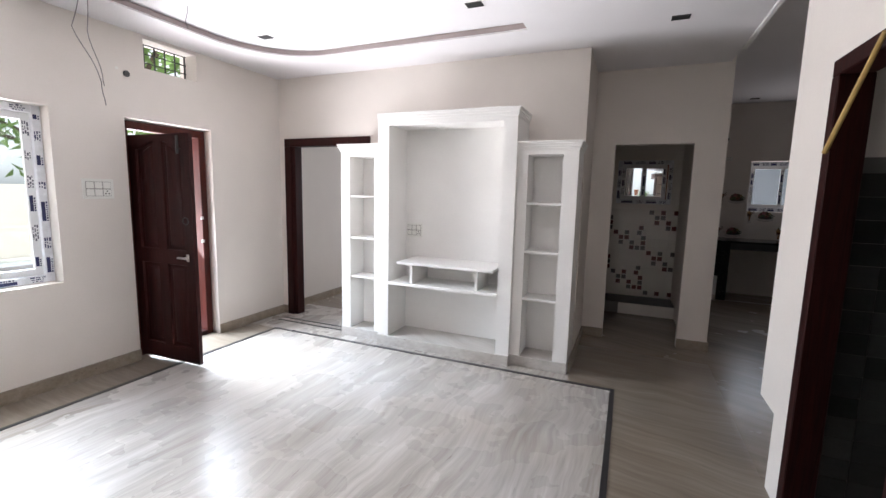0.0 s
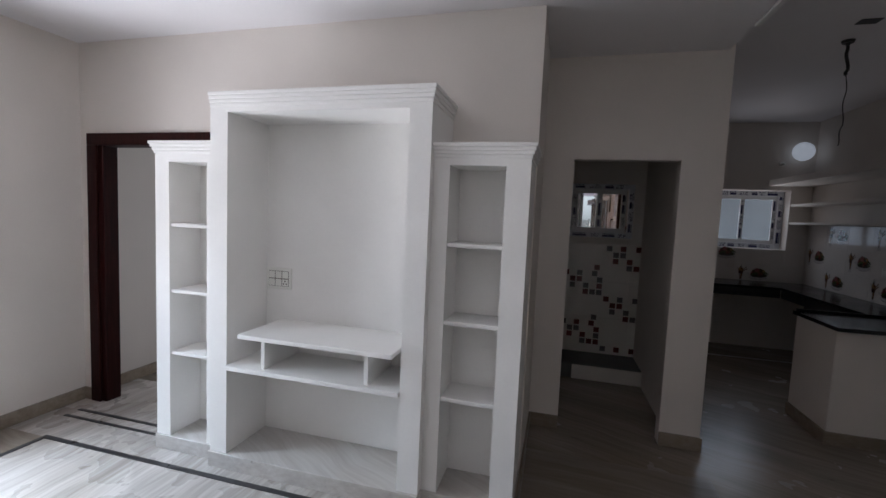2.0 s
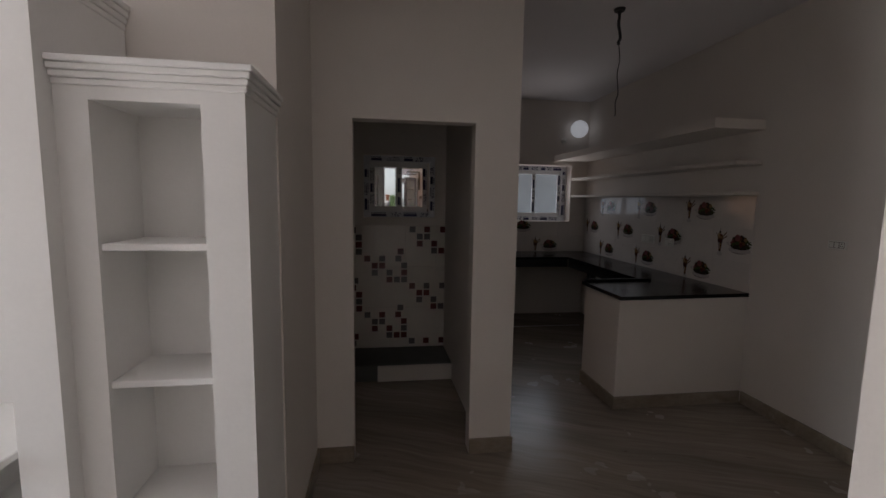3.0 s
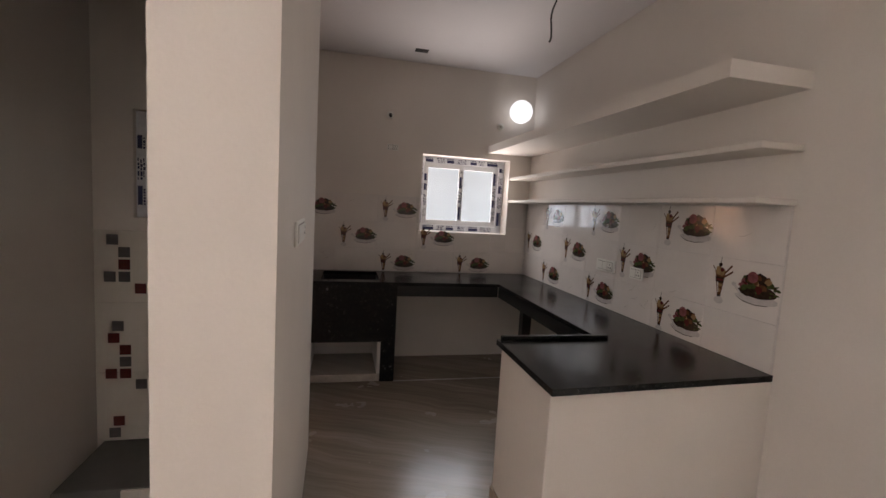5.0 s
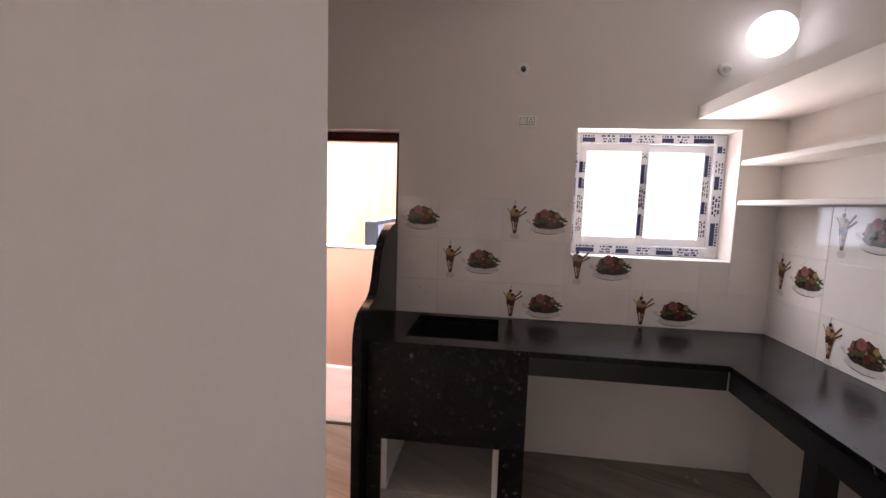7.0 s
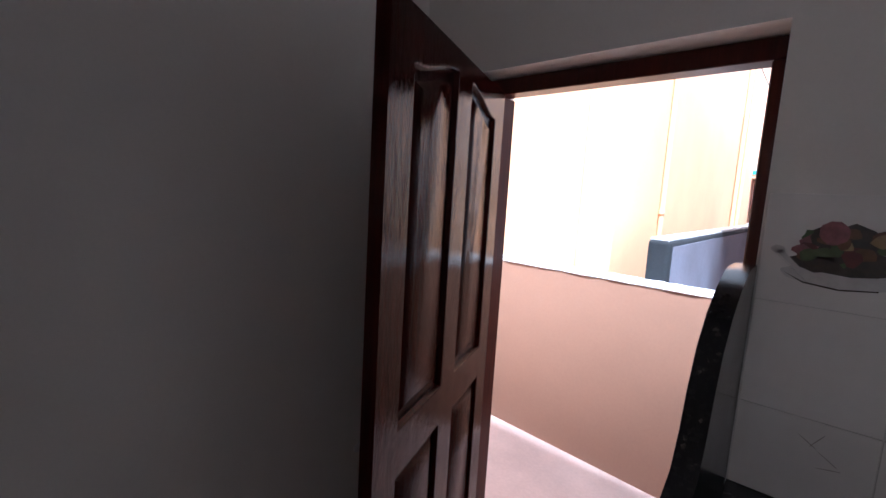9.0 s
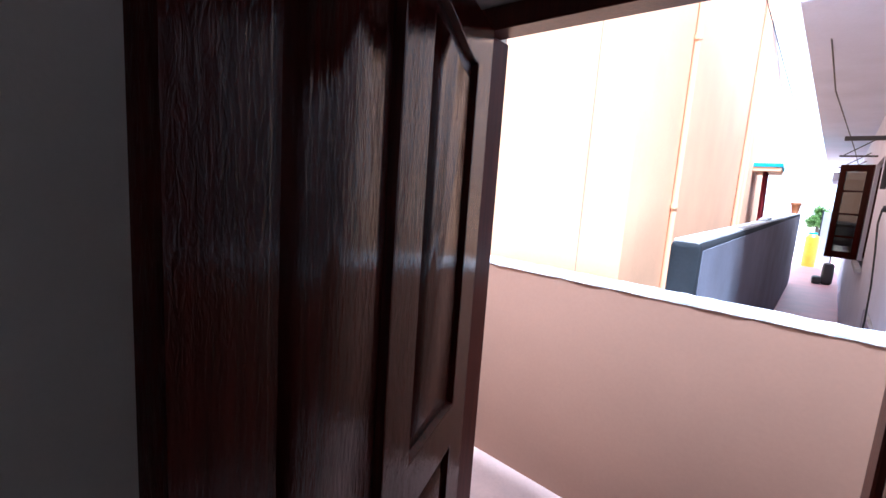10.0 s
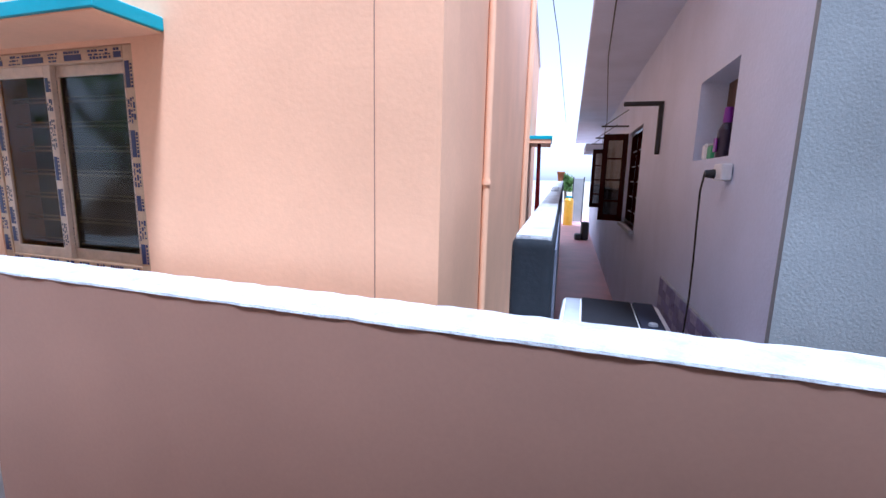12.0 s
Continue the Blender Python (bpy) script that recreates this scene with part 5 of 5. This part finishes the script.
part("riser", box(0.30, 6.305, 0.0, 0.99, 6.32, 0.145, bev=0.002), BATHTILE, step, "pale tiled riser")

# ---- tiles ----
bath_back = bpy.data.objects["wall_bath_back"]
north, east = bpy.data.objects["wall_north"], bpy.data.objects["wall_east"]
TT = 0.008


def tile_mesh(w, h, mat, t=TT, gap=0.0008):
    return mesh_of("tile", box(gap, 0, gap, w - gap, t, h - gap, bev=0.0012), mat)


def place(name, me, parent, m):
    ob = new(name, me)
    ob.parent = parent
    ob.matrix_parent_inverse = rest_pose(parent).inverted()
    ob.matrix_basis = m
    return ob


def pieces(r, hole):
    """The parts of a rectangle (u0, u1, v0, v1) that a hole leaves."""
    if hole is None or r[1] <= hole[0] or r[0] >= hole[1] or r[3] <= hole[2] or r[2] >= hole[3]:
        return [r]
    out, (u0, u1, v0, v1) = [], r
    if u0 < hole[0]:
        out.append((u0, hole[0], v0, v1))
        u0 = hole[0]
    if u1 > hole[1]:
        out.append((hole[1], u1, v0, v1))
        u1 = hole[1]
    if v0 < hole[2]:
        out.append((u0, u1, v0, hole[2]))
    if v1 > hole[3]:
        out.append((u0, u1, hole[3], v1))
    return out


def tile_field(parent, frame_m, us, vs, mat, u_lim, hole=None, name="tile"):
    """Tiles on a wall whose plane is frame_m: u along x, v along z, out of the wall along -y."""
    cache = {}
    for i in range(len(us) - 1):
        for j in range(len(vs) - 1):
            r = (max(us[i], u_lim[0]), min(us[i + 1], u_lim[1]), vs[j], vs[j + 1])
            if r[1] - r[0] < 0.02:
                continue
            for p in pieces(r, hole):
                k = (round(p[1] - p[0], 4), round(p[3] - p[2], 4))
                if k not in cache:
                    cache[k] = tile_mesh(k[0], k[1], mat)
                place(name, cache[k], parent, frame_m @ Matrix.Translation((p[0], -TT, p[2])))


# printed decor: a sundae glass and a bowl of fruit, flat on the glaze
def blob(bm, u, v, ru, rv, layer, n=14, seed=0, rough=0.12):
    rnd = random.Random(seed)
    ring = [bm.verts.new((u + ru * math.cos(a) * (1 + rnd.uniform(-rough, rough)), -0.0004 * layer, v + rv * math.sin(a) * (1 + rnd.uniform(-rough, rough)))) for a in [2 * math.pi * i / n for i in range(n)]]
    bm.faces.new(ring)


def flat(bm, pts, layer):
    bm.faces.new([bm.verts.new((u, -0.0004 * layer, v)) for u, v in pts])


def decor_meshes(fruit_only=False):
    out = []

    def add(mat, fn):
        bm = bmesh.new()
        fn(bm)
        if fruit_only:
            bmesh.ops.delete(bm, geom=[f for f in bm.faces if f.calc_center_median().x < -0.045], context="FACES")
        out.append(mesh_of("print", bm, mat))
    fruit = {m.name: [] for m in (MOT_DARK, MOT_BROWN, MOT_TAN, MOT_PINK, MOT_RED, MOT_GREEN)}
    rnd = random.Random(77)
    kinds = list(fruit)
    for q in range(24):
        a, k = rnd.uniform(0, math.pi), rnd.random() ** 0.5
        u, v = 0.088 + 0.088 * k * math.cos(a), -0.026 + 0.066 * k * math.sin(a)
        fruit[kinds[(q * 5 + rnd.randrange(3)) % 6]].append((u, v, rnd.uniform(0.011, 0.023), rnd.uniform(0.009, 0.019), 5 + q * 0.05, q + 40))
    for q in range(10):
        fruit[MOT_GREEN.name if q % 2 else MOT_DARK.name].append((0.168 + rnd.uniform(-0.012, 0.03), -0.03 + rnd.uniform(-0.02, 0.03), rnd.uniform(0.006, 0.014), rnd.uniform(0.003, 0.006), 8, q + 90))

    def bits(b, m):
        for u, v, ru, rv, layer, seed in fruit[m.name]:
            blob(b, u, v, ru, rv, layer, 9, seed, 0.25)

    def plate(b):
        blob(b, 0.085, -0.062, 0.112, 0.024, 1, 24, 1, 0.03)
        blob(b, -0.118, -0.105, 0.028, 0.018, 1, 14, 2, 0.05)
        flat(b, [(-0.040, -0.018), (-0.030, -0.012), (0.035, -0.072), (0.028, -0.078)], 3)
        blob(b, -0.036, -0.014, 0.015, 0.009, 3, 10, 4)
        flat(b, [(-0.136, -0.020), (-0.128, -0.020), (-0.122, -0.070), (-0.126, -0.070)], 6)
    add(MOT_PLATE, plate)
    add(MOT_DARK, lambda b: (blob(b, 0.09, -0.030, 0.096, 0.030, 2, 26, 3, 0.14), blob(b, 0.085, 0.008, 0.070, 0.040, 2, 22, 30, 0.14), flat(b, [(-0.02, -0.062), (0.02, -0.083), (0.085, -0.090), (0.150, -0.083), (0.150, -0.0805), (0.085, -0.0865), (0.02, -0.0795)], 3),
                             flat(b, [(-0.041, -0.021), (-0.039, -0.023), (0.027, -0.080), (0.030, -0.082)], 2), blob(b, -0.125, 0.062, 0.011, 0.010, 5, 10, 5), flat(b, [(-0.128, 0.066), (-0.125, 0.066), (-0.120, 0.098), (-0.123, 0.098)], 5),
                             flat(b, [(-0.150, 0.004), (-0.094, 0.004), (-0.099, -0.022), (-0.145, -0.022)], 3), flat(b, [(-0.132, -0.080), (-0.106, -0.080), (-0.110, -0.088), (-0.128, -0.088)], 3), bits(b, MOT_DARK)))
    add(MOT_BROWN, lambda b: (flat(b, [(-0.152, 0.022), (-0.092, 0.022), (-0.108, -0.082), (-0.130, -0.082)], 2), flat(b, [(-0.100, 0.026), (-0.094, 0.020), (-0.052, 0.062), (-0.060, 0.068)], 4),
                              flat(b, [(-0.098, 0.012), (-0.094, 0.004), (-0.046, 0.034), (-0.050, 0.042)], 4), flat(b, [(-0.148, 0.024), (-0.142, 0.020), (-0.168, 0.056), (-0.172, 0.052)], 4), bits(b, MOT_BROWN)))
    add(MOT_TAN, lambda b: (blob(b, -0.122, 0.030, 0.032, 0.020, 3, 16, 7, 0.2), blob(b, -0.134, 0.044, 0.015, 0.012, 4, 12, 17, 0.2), blob(b, -0.118, -0.034, 0.016, 0.008, 4, 10, 9), blob(b, -0.119, -0.058, 0.010, 0.010, 4, 10, 19), bits(b, MOT_TAN)))
    add(MOT_PINK, lambda b: (blob(b, 0.062, 0.030, 0.027, 0.025, 6.5, 20, 11, 0.06), bits(b, MOT_PINK)))
    add(MOT_RED, lambda b: (blob(b, -0.112, 0.040, 0.012, 0.010, 5, 12, 12), blob(b, -0.122, -0.008, 0.024, 0.006, 4, 10, 13), bits(b, MOT_RED)))
    add(MOT_GREEN, lambda b: (flat(b, [(0.17, -0.022), (0.205, -0.030), (0.17, -0.040)], 4), flat(b, [(0.165, 0.004), (0.196, 0.010), (0.172, -0.010)], 4), blob(b, 0.022, 0.016, 0.016, 0.016, 3, 12, 15, 0.25), bits(b, MOT_GREEN)))
    return out


DECOR = decor_meshes()
DECOR_FRUIT = decor_meshes(True)


def decor(parent, frame_m, u, v, k=1.02, prints=DECOR):
    m = frame_m @ Matrix.Translation((u, -TT - 0.0006, v + 0.012)) @ Matrix.Diagonal((k, 1, k * 1.1, 1))
    for me in prints:
        place("print", me, parent, m)


rowz = [0.918, 1.152, 1.430, 1.704]
NORTH = pose(0, FY, 0)
setting("tile_backing", wall_mesh("y", FY - 0.004, FY - 0.0005, 0.948, RX - 0.004, 0.90, 1.703, [(2.081, 3.037, 1.354, 2.2)]), GROUT, "pale grout behind the tiles")
setting("tile_backing", box(RX - 0.004, 5.605, 0.90, RX - 0.0005, FY - 0.004, 1.703), GROUT, "pale grout behind the tiles")
tile_field(north, NORTH, [0.817 + 0.41 * i for i in range(8)], rowz, TILE, (0.95, RX - 0.01), (2.081, 3.037, 1.354, 2.3))
for j, z in enumerate((1.018, 1.291, 1.567)):
    for i in range(6):
        u = 1.022 + 0.41 * i
        if (i + j) % 2 == 0 and not (2.0 < u < 3.0 and z > 1.4):
            if u + 0.25 < RX and (u > 1.1 or z > 1.4):
                decor(north, NORTH, u, z, prints=DECOR_FRUIT if u < 1.1 else DECOR)
EAST = pose(RX, 0, 0, 0, 0, -90)
tile_field(east, EAST, [-8.496 + 0.4125 * i for i in range(8)], rowz, TILE, (-FY + 0.01, -5.605))
for j, z in enumerate((1.035, 1.308, 1.578)):
    for i in range(7):
        u = -8.29 + 0.4125 * i
        if (i + j) % 2 == 1 and u + 0.2 < -5.6:
            decor(east, EAST, u, z)

# thin printed veins on the kitchen tiles
VEIN = surface("print_vein", (0.42, 0.36, 0.33), 0.1, 0.2, 40, 120, 0)
rnd = random.Random(31)
veins = []
for k in range(3):
    bm = bmesh.new()
    w = rnd.uniform(0.02, 0.05)
    flat(bm, [(-w, -0.010), (0.0, 0.001), (w, 0.012 + 0.01 * k), (w, 0.0135 + 0.01 * k), (0.0, 0.0035), (-w, -0.0088)], 1)
    veins.append(mesh_of("print", bm, VEIN))
for k in range(34):
    host, base, lo, hi = (north, NORTH, 1.0, 2.04) if k % 3 == 0 else (east, EAST, -8.4, -5.7)
    turn_m = Matrix.Rotation(rnd.choice((0.3, -0.5, 1.1, 0.0)), 4, "Y")
    place("print", veins[k % 3], host, base @ Matrix.Translation((rnd.uniform(lo, hi), -TT - 0.0006, rnd.uniform(0.96, 1.66))) @ turn_m)

# bathroom tiles with a stepped scatter of small printed squares
BB = pose(0, 6.80, 0)
setting("tile_backing", box(-0.03, 6.796, 0.15, 1.0, 6.7995, 1.38), GROUT, "pale grout behind the bathroom tiles")
tile_field(bath_back, BB, [-0.03 + 0.30 * i for i in range(5)], [0.15, 0.56, 0.97, 1.38], BATHTILE, (-0.03, 0.985))
cells = [(0, 0, 1), (2, 0, 0), (1, 1, 1), (2, 1, 1), (1, 2, 0), (3, 2, 0), (3, 3, 1), (4, 3, 0), (5, 1, 0), (5, 2, 1), (5, 3, 0), (4.5, -1, 1), (4.2, 0, 0)]
SQ = [mesh_of("print", box(-0.029, -0.0008, -0.029, 0.029, 0, 0.029, bev=0.0), m) for m in (MOT_RED, MOT_GREY)]
for col in range(4):
    for row in range(5):
        for cu, cv, k in cells:
            u = -0.683 + col * 0.44 + cu * 0.072
            v = 2.167 - row * 0.564 - col * 0.276 - cv * 0.070
            if 0.0 < u < 0.95 and 0.19 < v < 1.35:
                place("print", SQ[(k + row) % 2], bath_back, BB @ Matrix.Translation((u, -TT - 0.0003, v)))

# dark tiles in the bathroom by the entrance
ret = bpy.data.objects["wall_return"]
D = pose(0, 2.74, 0)
setting("tile_backing", box(1.25, 2.736, 0.0, 2.8, 2.7395, 1.75), DARKGROUT, "grout behind the dark tiles")
tile_field(ret, D, [1.25 + 0.155 * i for i in range(11)], [0.105 * i for i in range(17)], DARKTILE, (1.25, 2.8))
